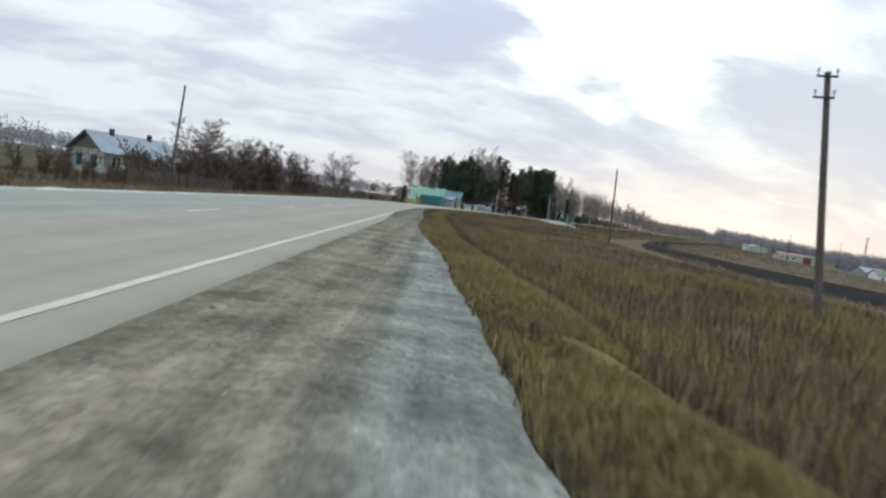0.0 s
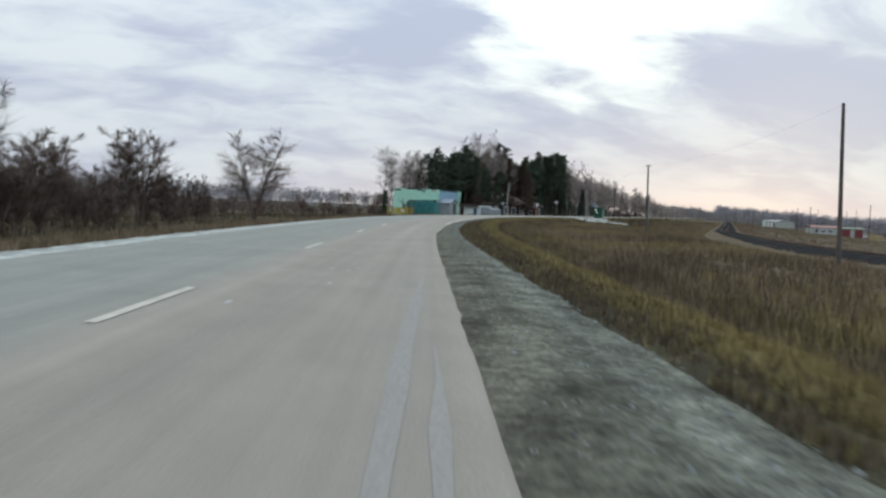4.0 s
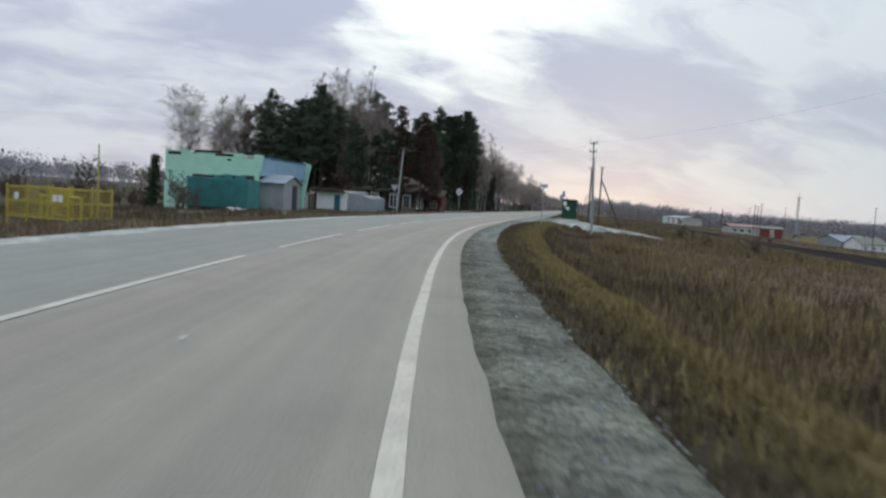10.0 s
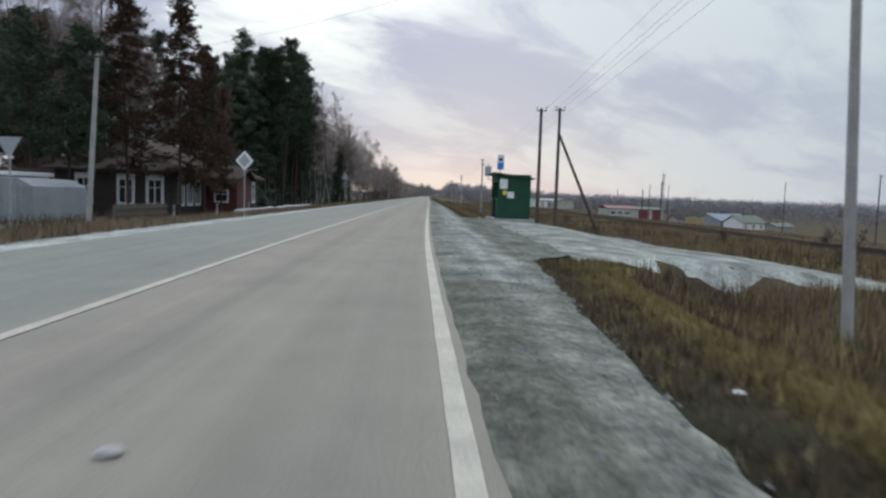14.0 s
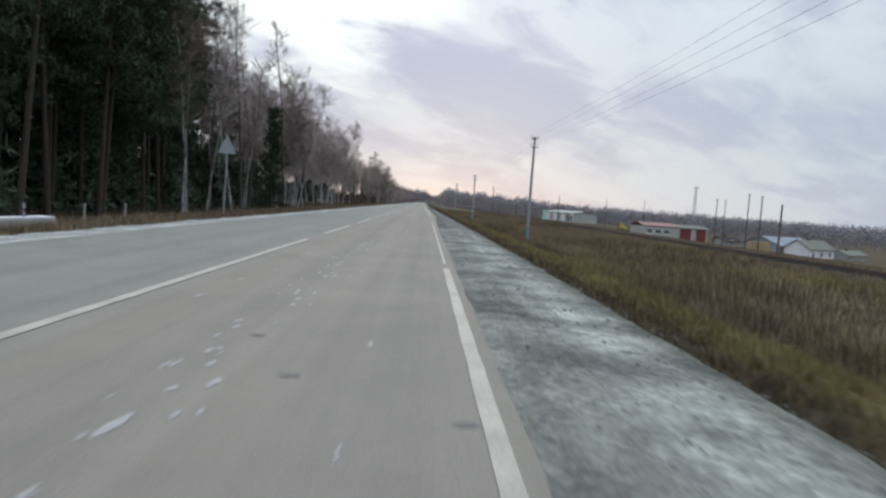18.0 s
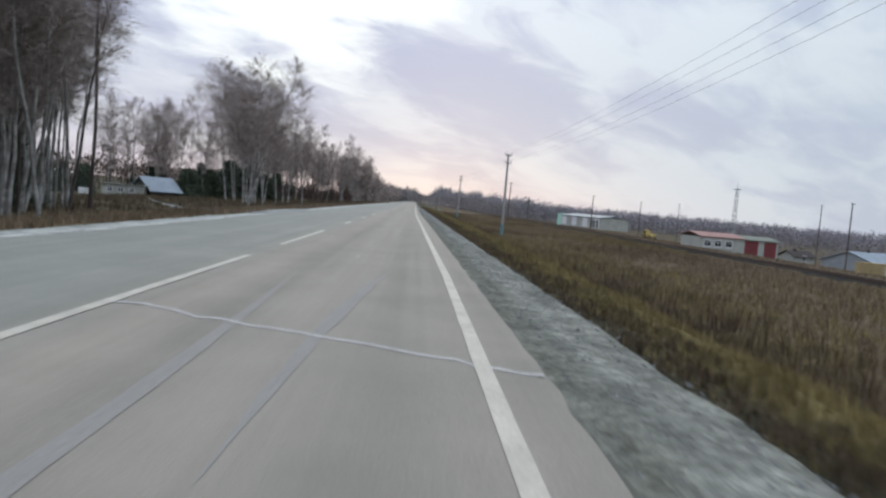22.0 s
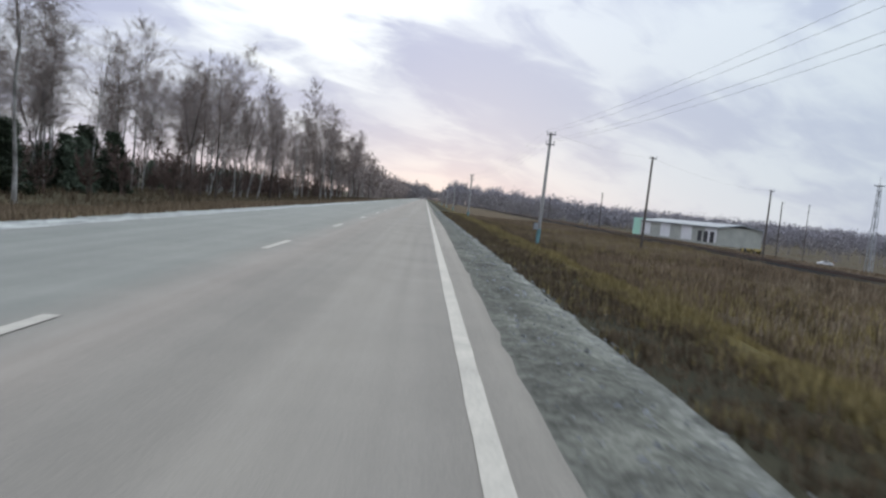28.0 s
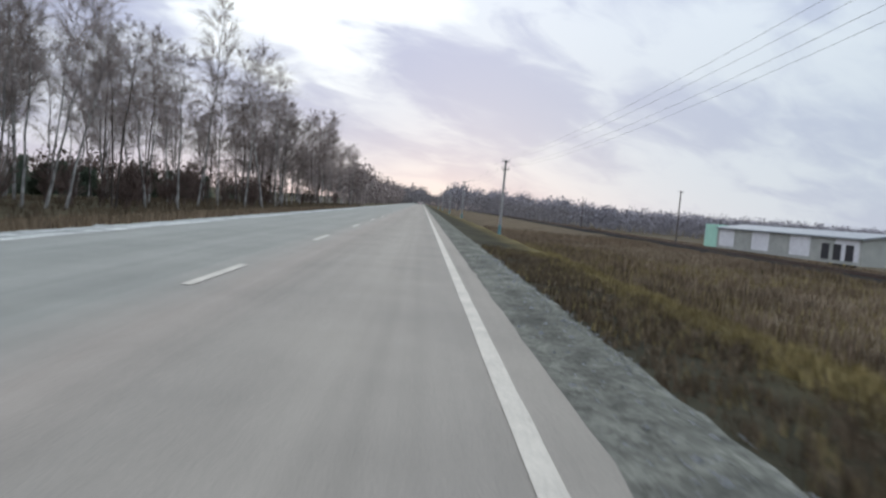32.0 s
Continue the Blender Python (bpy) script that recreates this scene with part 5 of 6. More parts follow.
for x, y, top in ((48.7, 276.4, 6.5), (42.8, 342, 6.0), (42.6, 406.7, 5.0), (63.7, 163.4, 6.4), (70.0, 182, 7.4), (80.3, 334, 7.5), (78.2, 98, 7.0), (76.1, 212, 7.0), (98.1, 257.7, 8.3), (110, 376.5, 9.2), (46.3, 122.8, 3.9), (103.6, 178, 8.1)):
    pole(x, y, top, M_WOODPOLE, "dark wooden pole by the railway and village", False, 1 if top > 5.5 else 0, (random.uniform(-0.01, 0.01), 0), 0.14)


def wire(a, b, sag, name="overhead_wire", label="thin overhead wire between the poles"):
    a, b = Vector(a), Vector(b)
    pts = [a.lerp(b, i / 14) - Vector((0, 0, sag * 4 * (i / 14) * (1 - i / 14))) for i in range(15)]
    v, f = [], []
    add_tube(v, f, pts, [0.005] * 15, 3)
    return tagged(mesh_ob(name, v, f, M_WIRE), label, "wire", "overhead wires")


tops = [(10.55, -4.7, 7.55, 0)] + line_poles
for (x0, y0, t0, l0), (x1, y1, t1, l1) in zip(tops[:-1], tops[1:]):
    for s in (-0.30, 0.30):
        wire((x0 + s + l0 * 8, y0 - 0.16, t0 + 0.1), (x1 + s + l1 * 8, y1 - 0.16, t1 + 0.1), 0.8)
        wire((x0 + s + l0 * 8, y0 - 0.16, t0 - 0.65), (x1 + s + l1 * 8, y1 - 0.16, t1 - 0.65), 0.9)
wire((10.55, -4.7, 7.5), (27.3, -48, 8.1), 0.8)
wire((27.3, -48, 8.1), (45.0, -94.5, 9.3), 0.9)
wire((23.3, 248.5, 6.8), (48.7, 276.4, 6.4), 0.6)
wire((11.9, 237, 6.9), (23.3, 248.5, 6.8), 0.3)
wire((-13.7, 20.2, 7.7), (10.6, -4.7, 7.2), 0.8)

# lattice mast
mast = thing("lattice_mast", 142.6, 396.8, height(142.6, 396.8), 20, "slender steel lattice mast behind the village", "mast", size=(1.82, 1.82, 2.2))
for sx, sy in ((-1, -1), (1, -1), (1, 1), (-1, 1)):
    part("mast_leg", rod((sx * 0.45, sy * 0.45, 0), (sx * 0.2, sy * 0.2, 12.2), 0.07, 0.05, 5), M_METAL, mast)
for k in range(8):
    z0, z1 = 1.5 * k, 1.5 * k + 1.5
    r0, r1 = 0.45 - 0.25 * z0 / 12.2, 0.45 - 0.25 * z1 / 12.2
    for (ax, ay), (bx, by) in zip(((-1, -1), (1, -1), (1, 1), (-1, 1)), ((1, -1), (1, 1), (-1, 1), (-1, -1))):
        part("lattice_bar", rod((ax * r0, ay * r0, z0), (bx * r1, by * r1, z1), 0.035, None, 4), M_METAL, mast)
part("mast_platform", block(-0.6, 0.6, -0.6, 0.6, 12.2, 12.35), M_METAL, mast)
part("antenna", rod((0, 0, 12.4), (0, 0, 13.6), 0.05, 0.03, 6), M_METAL, mast)

# railway
RYY = list(np.arange(-420, 700, 3.0))


def rail_x(y):
    return place(float(np.interp(y, [-260, -130, -75, -15, 45, 80], [62, 52, 47, 42.4, 37, 37.5])), y)


bed = []
for y in RYY:
    c = rail_x(y)
    for dx, dz in ((-4.6, -1.2), (-2.1, -0.06), (-1.7, 0), (1.7, 0), (2.1, -0.06), (4.6, -1.2)):
        bed.append((c + dx + 0.15 * noise.noise(Vector((y, dx, 1))), y, -1.95 + dz + 0.05 * noise.noise(Vector((y * 2, dx, 4)))))
tagged(mesh_ob("railway_bed", bed, [(j * 6 + i, j * 6 + i + 1, (j + 1) * 6 + i + 1, (j + 1) * 6 + i) for j in range(len(RYY) - 1) for i in range(5)], M_BALLAST), "dark ballast embankment of the railway", "railway bed", "", "structure")
for s in (-0.76, 0.76):
    v, f = [], []
    for y in RYY:
        c = rail_x(y) + s
        v += [(c - 0.04, y, -1.94), (c - 0.04, y, -1.75), (c + 0.04, y, -1.75), (c + 0.04, y, -1.94)]
    f = [(4 * j + a, 4 * j + a + 1, 4 * j + a + 5, 4 * j + a + 4) for j in range(len(RYY) - 1) for a in range(3)]
    tagged(mesh_ob("rail", v, f, M_RUST), "rusty steel rail on the dark embankment", "rail", "rails", "structure")

# ---------------------------------------------------------------- bus shelter and road signs
SX, SY = 7.45, 23.5
stop = thing("bus_shelter", SX, SY, height(SX + 1, SY + 1) + 0.02, 0, "dark green metal bus shelter with an open front", "bus shelter", size=1.3)
part("plinth", block(-0.25, 1.65, -0.2, 3.2, -0.3, 0.10, 0.02), M_CONCRETE, stop, "low worn concrete plinth")
part("side_wall", block(0.0, 1.45, 0.0, 0.05, 0.10, 2.06), M_GREEN, stop)
part("side_wall", block(0.0, 1.45, 2.95, 3.0, 0.10, 2.06), M_GREEN, stop)
part("back_wall", block(1.40, 1.45, 0.05, 2.95, 0.10, 1.92), M_GREENIN, stop, "pale inner face of the shelter's back")
part("front_panel", block(0.0, 0.05, 0.05, 1.0, 0.10, 0.95), M_GREEN, stop)
part("front_panel", block(0.0, 0.05, 2.2, 2.95, 0.10, 0.95), M_GREEN, stop)
part("sill", block(-0.02, 0.07, 0.05, 1.0, 0.95, 0.99), M_METAL, stop, "pale metal sill")
part("sill", block(-0.02, 0.07, 2.2, 2.95, 0.95, 0.99), M_METAL, stop, "pale metal sill")
for yy in (0.05, 1.0, 2.2, 2.95):
    part("upright", block(0.0, 0.05, yy - 0.025, yy + 0.025, 0.10, 1.9), M_GREEN, stop)
part("fascia", block(-0.02, 0.04, 0.0, 3.0, 1.72, 2.06), M_GREEN, stop)
part("roof", prism([(-0.22, 2.14), (-0.22, 2.08), (1.6, 1.86), (1.6, 1.92)], "y", -0.15, 3.15), M_GREEN, stop)
bench = part("bench", block(0.98, 1.39, 0.3, 2.7, 0.50, 0.55), M_OLDPLANK, stop, "plain plank bench inside")
for yy in (0.4, 1.5, 2.6):
    part("bench_leg", block(1.1, 1.16, yy - 0.03, yy + 0.03, 0.1, 0.5), M_GREEN, bench)
part("notice", block(0.08, 0.42, -0.012, -0.004, 1.42, 1.85), M_SIGNWHITE, stop, "white paper notice")
part("notice", block(0.22, 0.40, -0.012, -0.004, 1.16, 1.34), M_SIGNYEL, stop, "torn yellow notice")
part("notice", block(0.42, 0.72, -0.014, -0.006, 1.02, 1.30), M_SIGNWHITE, stop, "torn white notices")
for k in range(7):
    part("rib", block(0.18 + 0.2 * k, 0.20 + 0.2 * k, -0.008, 0.0, 0.12, 2.02), M_GREEN, stop)

stop_sign = thing("bus_stop_sign", SX + 0.13, SY - 0.08, stop.location.z + 2.70, 0, "blue and white bus stop plate above the shelter roof", "road sign", size=1.3)
part("bracket", joined(rod((0, 0, 0), (-0.06, 0, 0.14), 0.016), rod((-0.06, 0, 0.14), (-0.06, 0, 0.75), 0.016)), M_BLACK, stop_sign)
pl = part("plate", block(-0.17, 0.11, -0.02, 0.0, 0.18, 0.80, 0.004), M_SIGNBLUE, stop_sign)
part("white_field", block(-0.14, 0.08, -0.026, -0.021, 0.48, 0.76), M_SIGNWHITE, pl)
part("pictogram", block(-0.10, 0.04, -0.031, -0.027, 0.55, 0.68), M_BLACK, pl)
crossing = thing("crossing_plate", SX - 0.16, SY + 3.8, stop.location.z + 2.5, 0, "road sign plate seen from its grey back beside the shelter", "road sign", size=1.3)
part("bracket", joined(rod((0.06, 0, -0.05), (-0.1, 0, 0.0), 0.016), rod((-0.1, 0, 0.0), (-0.1, 0, 0.75), 0.016)), M_METAL, crossing)
part("plate", block(-0.26, 0.06, -0.015, 0.0, 0.12, 0.6, 0.004), M_SIGNBACK, crossing)

main_sign = thing("main_road_sign", -5.3, 17.1, height(-5.3, 17.1), 0, "white-bordered yellow diamond sign on a grey post", "road sign", size=(0.85, 0.95, 0.95))
part("post", rod((0, 0, -0.2), (0, 0, 3.2), 0.03, None, 8), M_METAL, main_sign)
dia = part("plate", prism([(-0.5, 2.85), (0, 2.35), (0.5, 2.85), (0, 3.35)], "y", -0.05, -0.03), M_SIGNWHITE, main_sign)
part("yellow_field", prism([(-0.34, 2.85), (0, 2.51), (0.34, 2.85), (0, 3.19)], "y", -0.056, -0.051), M_SIGNBACK, dia, "greyed yellow field of the diamond")

warn = thing("warning_sign", -7.8, 77.1, height(-7.8, 77.1), 0, "triangular warning sign seen from its grey back", "road sign", size=(1.1, 1.1, 1.32))
part("post", rod((0, 0, -0.2), (0.05, 0, 3.2), 0.03, None, 8), M_METAL, warn)
part("plate", prism([(-0.42, 2.55), (0.46, 2.55), (0.02, 3.3)], "y", -0.045, -0.03), M_SIGNBACK, warn)
yield_sign = thing("give_way_sign", -11.6, 9.1, height(-11.6, 9.1), 0, "give-way triangle sign seen from its grey back", "road sign", size=1.22)
part("post", rod((0, 0, -0.2), (0, 0, 2.9), 0.028, None, 8), M_METAL, yield_sign)
part("plate", prism([(-0.38, 2.9), (0.38, 2.9), (0, 2.25)], "y", -0.045, -0.03), M_SIGNBACK, yield_sign)
board = thing("sign_board", 6.85, -14.9, height(6.85, -14.9), 0, "small pale rectangular plate on a thin post", "road sign")
zb = 2.95 - board.location.z
part("post", rod((0, 0, -0.2), (0.02, 0, zb), 0.03, 0.028, 8), M_METAL, board)
part("plate", block(-0.33, 0.33, -0.055, -0.035, zb - 0.17, zb + 0.17, 0.005), M_SIGNWHITE, board)
part("text_bar", block(-0.22, 0.24, -0.062, -0.056, zb - 0.05, zb + 0.05), M_SIGNBACK, board)

# white marker posts and low kerbs by the log house
for x, y in ((-10.4, 22), (-9.6, 27), (-8.8, 31.5), (-10.4, 63), (-10.6, 67.5), (-10.9, 72), (-11.6, 82)):
    p = thing("marker_post", x, y, height(x, y), 0, "short white-painted marker post at the road edge", "post", "marker posts", size=1.5)
    part("shaft", rod((0, 0, -0.1), (random.uniform(-0.03, 0.03), 0, 0.58), 0.032, 0.03, 8), M_CONCRETE, p)
    part("black_band", rod((0, 0, 0.38), (0, 0, 0.46), 0.035, 0.034, 8), M_BLACK, p)
for y in (37, 41.3, 45.6, 49.9, 54.2, 58.5, 62.8):
    b = thing("kerb_slab", -10.6, y, height(-10.6, y), random.uniform(-4, 4), "snow-dusted concrete slab lying along the road", "kerb slab", "kerb slabs", size=(1.4, 1.6, 1.5))
    part("slab", block(-0.22, 0.22, -1.2, 1.2, -0.05, 0.24, 0.03), M_CONCRETE, b)
    part("snow", block(-0.20, 0.20, -1.16, 1.16, 0.24, 0.27, 0.01), M_SNOW, b, "thin snow on the slab")

# ---------------------------------------------------------------- buildings


def window(parent, face, c, w, h, frame_mat=M_WHITE, trim=0.09, bars=0, at=0.0, arch=False):
    """A window on a wall; face: 'x+', 'x-', 'y+' or 'y-', c: (along, bottom) on that wall, at: the wall's plane."""
    axis, sgn = face[0], 1 if face[1] == "+" else -1

    def slab(a0, a1, z0, z1, d0, d1):
        lo, hi = sorted((at + sgn * d0, at + sgn * d1))
        return block(lo, hi, a0, a1, z0, z1) if axis == "x" else block(a0, a1, lo, hi, z0, z1)
    a, z = c
    cols = (a - w / 2 - trim, a - w / 2, a - 0.02, a + 0.02, a + w / 2, a + w / 2 + trim)
    rows = (z - trim, z, z + h * 0.66, z + h * 0.66 + 0.035, z + h, z + h + trim * (2.2 if arch else 1))
    bm = bmesh.new()
    grid = {}

    def vert(i, j, d):
        if (i, j, d) not in grid:
            p = (at + sgn * d, cols[i], rows[j]) if axis == "x" else (cols[i], at + sgn * d, rows[j])
            grid[(i, j, d)] = bm.verts.new(p)
        return grid[(i, j, d)]

    def solid(i, j):
        return 0 <= i < 5 and 0 <= j < 5 and not (i in (1, 3) and j in (1, 3))
    for i in range(5):
        for j in range(5):
            if not solid(i, j):
                continue
            bm.faces.new([vert(i, j, 0.06), vert(i + 1, j, 0.06), vert(i + 1, j + 1, 0.06), vert(i, j + 1, 0.06)])
            for di, dj, p, q in ((-1, 0, (i, j), (i, j + 1)), (1, 0, (i + 1, j), (i + 1, j + 1)), (0, -1, (i, j), (i + 1, j)), (0, 1, (i, j + 1), (i + 1, j + 1))):
                if not solid(i + di, j + dj):
                    bm.faces.new([vert(*p, 0.06), vert(*q, 0.06), vert(*q, 0.0), vert(*p, 0.0)])
    bmesh.ops.recalc_face_normals(bm, faces=bm.faces[:])
    win = part("window", bm, frame_mat, parent)
    part("pane", slab(a - w / 2, a + w / 2, z, z + h, 0.003, 0.012), M_GLASS, win)
    for k in range(bars):
        b = a - w / 2 + w * (k + 0.5) / bars
        part("window_bar", slab(b - 0.012, b + 0.012, z, z + h, 0.05, 0.07), M_BLACK, win)
    return win


def gable_house(name, x, y, tz, w, d, wall_h, rise, wall_mat, roof_mat, label, eave=0.35, group="", z=None, category="house", size=1.0):
    """Walls with gable ends across x, ridge along y; the origin is the middle of the floor."""
    ob = thing(name, x, y, (height(x, y) if z is None else z), tz, label, category, group, size=size)
    t = 0.15
    part("wall", block(-w / 2, -w / 2 + t, -d / 2, d / 2, -0.4, wall_h), wall_mat, ob)
    part("wall", block(w / 2 - t, w / 2, -d / 2, d / 2, -0.4, wall_h), wall_mat, ob)
    for s in (-1, 1):
        part("gable_wall", prism([(-w / 2 + t, -0.4), (w / 2 - t, -0.4), (w / 2 - t, wall_h), (0, wall_h + rise * 0.96), (-w / 2 + t, wall_h)], "y", s * (d / 2 - t), s * d / 2), wall_mat, ob)
    k = rise / (w / 2)
    for s in (-1, 1):
        part("roof", prism([(0, wall_h + rise + 0.09), (0, wall_h + rise), (s * (w / 2 + eave), wall_h - k * eave), (s * (w / 2 + eave), wall_h - k * eave + 0.09)], "y", -d / 2 - eave, d / 2 + eave), roof_mat, ob)
    return ob


# mint shop
shop = thing("shop_building", -27.0, 5.5, -1.1, 3.0, "mint-green plastered shop with a pale blue metal fascia", "building", size=(1.72, 1.86, 1.66))
part("wall", block(-6.7, 0.0, 0.0, 0.25, -0.3, 3.78), M_MINT, shop, "mint plaster end wall with crumbling top")
part("wall", block(-6.7, -6.45, 0.25, 8.6, -0.3, 3.7), M_MINT, shop)
part("wall", block(-6.45, -0.3, 8.35, 8.6, -0.3, 3.7), M_MINT, shop)
part("wall", block(-0.55, -0.3, 0.25, 8.35, -0.3, 2.5), M_MINT, shop, "mint wall under the fascia")
part("roof", block(-6.8, 0.0, 0.2, 8.7, 3.62, 3.76), M_ROOF, shop)
part("wing_wall", prism([(0.42, 3.75), (-0.25, 3.9), (-0.25, -0.3), (-0.12, -0.3), (-0.02, 1.2), (0.2, 2.5)], "y", 8.62, 8.85), M_MINT, shop, "slanting mint wing wall")
part("wing_wall", prism([(0.40, 3.8), (-0.2, 3.85), (-0.55, -0.3), (-0.3, -0.3), (-0.12, 1.2), (0.14, 2.4)], "y", -0.22, 0.0), M_MINT, shop, "slanting mint wing wall")
fas = part("fascia", block(-0.3, 0.0, 0.25, 8.6, 2.42, 3.72), M_BLUEMETAL, shop)
for k in range(21):
    part("fascia_rib", block(0.0, 0.025, 0.35 + 0.4 * k, 0.42 + 0.4 * k, 2.44, 3.70), M_BLUEMETAL, fas)
part("fascia_trim", block(-0.05, 0.04, 0.2, 8.65, 3.72, 3.80), M_BLUEDOOR, fas)
window(shop, "x+", (5.2, 0.85), 1.5, 1.25, M_WHITE, 0.07, 6, -0.3)
for k, (a, b, h) in enumerate(((-6.7, -4.9, 0.10), (-4.6, -2.7, 0.16), (-2.4, -1.2, 0.08), (-0.9, 0.0, 0.14))):
    part("broken_coping", block(a, b, -0.02, 0.27, 3.78, 3.78 + h), M_ROOF if k % 2 else M_MINT, shop)
vest = part("vestibule", prism([(0.4, 0), (3.4, 0), (3.4, 1.95), (1.9, 2.45), (0.4, 1.95)], "x", -0.3, 1.7), M_GREYMETAL, shop, "grey sheet-metal porch with a low gable")
part("vestibule_roof", prism([(0.2, 1.92), (1.9, 2.50), (3.6, 1.92), (3.6, 1.98), (1.9, 2.58), (0.2, 1.98)], "x", -0.3, 1.85), M_TINROOF, vest)
# Solid dark panel: the shade of an opening given as colour.
part("vestibule_door", block(1.7, 1.73, 1.9, 2.75, 0.05, 1.85), M_BLACK, vest, "dark panel standing in for a shaded open doorway")
for k in range(13):
    part("sheet_rib", block(-0.2 + 0.15 * k, -0.18 + 0.15 * k, 0.385, 0.4, 0.02, 1.94), M_GREYMETAL, vest)
for k, (a, w, z0) in enumerate(((-6.5, 0.9, 3.55), (-4.7, 0.35, 3.64), (-3.1, 1.3, 3.60), (-0.8, 0.5, 3.50), (-2.2, 0.25, 3.3))):
    part("plaster_scar", block(a, a + w, -0.010, 0.0, z0, 3.76 if k < 4 else 3.45), M_PALEWALL if k % 2 else M_BROWNROOF, shop, "bare patch where plaster has fallen")

cont = thing("storage_container", -28.4, 0.4, -1.1, 3.0, "dented teal metal container in front of the shop", "container", size=1.72)
part("box", block(-2.0, 2.0, -0.9, 0.9, 0.12, 1.95, 0.02), M_TEALMETAL, cont)
for k in range(20):
    part("corrugation", block(-1.92 + 0.2 * k, -1.84 + 0.2 * k, -0.935, -0.9, 0.2, 1.88), M_TEALMETAL, cont)
for sx in (-2.0, 1.94):
    part("corner_post", block(sx, sx + 0.06, -0.96, -0.88, 0.1, 1.97), M_TEALMETAL, cont)
part("skid", block(-2.0, 2.0, -0.8, -0.6, -0.1, 0.12), M_BLACK, cont)
part("skid", block(-2.0, 2.0, 0.6, 0.8, -0.1, 0.12), M_BLACK, cont)
rr = random.Random(3)
for k in range(9):
    j = thing("scrap_heap", -31.3 + 0.72 * k, 0.4 + rr.uniform(-0.7, 0.7), 2.26, rr.uniform(0, 180), "dark scrap boards piled on the container", "scrap", "scrap on the container", size=1.7)
    part("board", block(-0.35, 0.35, -0.25, 0.25, -0.02, rr.uniform(0.10, 0.28), 0.02), M_TEALMETAL if k % 2 else M_ROOF, j)
for k in range(5):
    j = thing("rubbish_bag", -26.6 + 0.5 * k, -1.9 + rr.uniform(-0.3, 0.3), -1.13, 0, "pale crumpled rubbish by the container", "rubbish", "rubbish", size=1.6)
    bm = bmesh.new()
    bmesh.ops.create_icosphere(bm, subdivisions=1, radius=rr.uniform(0.1, 0.2), matrix=Matrix.Translation((0, 0, 0.08)))
    for v in bm.verts:
        v.co += Vector((rr.uniform(-1, 1), rr.uniform(-1, 1), rr.uniform(-1, 1))) * 0.04
    part("bag", bm, M_WHITE, j)

# yellow enclosure
yel = thing("yellow_enclosure", -16.5, -41.6, height(-14, -41.6) + 0.1, -8, "yellow-painted steel fence enclosure with warning plates", "fence", size=(1.08, 1.25, 1.35))
for k in range(4):
    part("post", rod((k * 1.15, 0, -0.2), (k * 1.15, 0, 1.25), 0.04, None, 8), M_YELLOW, yel)
    part("post", rod((k * 1.15, 2.0, -0.2), (k * 1.15, 2.0, 1.25), 0.04, None, 8), M_YELLOW, yel)
for yy in (0.0, 2.0):
    for k in range(3):
        x0 = k * 1.15
        part("bottom_rail", block(x0 + 0.05, x0 + 1.1, yy - 0.02, yy + 0.02, 0.12, 0.17), M_YELLOW, yel)
        part("middle_rail", block(x0 + 0.05, x0 + 1.1, yy - 0.015, yy + 0.015, 0.62, 0.66), M_YELLOW, yel)
        fr = part("top_rail", block(x0 + 0.05, x0 + 1.1, yy - 0.02, yy + 0.02, 1.12, 1.17), M_YELLOW, yel)
        for j in range(9):
            part("bar", block(x0 + 0.10 + 0.115 * j, x0 + 0.12 + 0.115 * j, yy - 0.012, yy + 0.012, 0.15, 1.14), M_YELLOW, fr)
for xx in (0.0, 3.45):
    for zz in (0.15, 0.65, 1.13):
        part("side_rail", block(xx - 0.02, xx + 0.02, 0.03, 1.97, zz, zz + 0.05), M_YELLOW, yel)
for k, c in ((0, 0.6), (2, 2.75), (2, 3.05)):
    part("warning_plate", block(c - 0.12, c + 0.12, -0.04, -0.028, 0.72, 0.95), M_SIGNWHITE, yel, "small white warning plate")
pipe = part("gas_pipe", joined(rod((0.6, 1, -0.1), (0.6, 1, 0.9), 0.06), rod((0.6, 1, 0.85), (2.9, 1, 0.85), 0.06), rod((2.9, 1, -0.1), (2.9, 1, 0.9), 0.06)), M_YELLOW, yel)
part("regulator_box", block(1.3, 2.2, 0.75, 1.25, 0.5, 1.15, 0.02), M_YELLOW, yel)
pole(-12.5, -40.6, 2.9, M_YELLOW, "thin yellow vent post behind the enclosure", False, 0, (0, 0), 0.045, name="vent_post")

# kiosk with grey shed
kio = thing("kiosk", -28.5, 28.0, -1.2, -20.0, "small white kiosk with a blue door and dark flat roof", "kiosk", size=(1.75, 1.7, 1.6))
part("wall", block(0, 3.3, 0, 0.12, 0.14, 1.75), M_WHITE, kio)
part("wall", block(0, 0.12, 0.12, 2.6, 0.14, 1.75), M_WHITE, kio)
part("wall", block(3.18, 3.3, 0.12, 2.6, 0.14, 1.75), M_WHITE, kio)
part("wall", block(0.12, 3.18, 2.48, 2.6, 0.14, 1.75), M_WHITE, kio)
part("plinth", block(-0.02, 3.32, -0.03, 2.62, -0.2, 0.14), M_BLUEDOOR, kio, "dark painted plinth")
part("roof", block(-0.45, 3.0, -0.45, 2.9, 1.75, 2.08, 0.03), M_BROWNROOF, kio)
part("roof_edge", block(-0.5, 3.0, -0.5, -0.45, 1.82, 2.02), M_ROOF, kio)
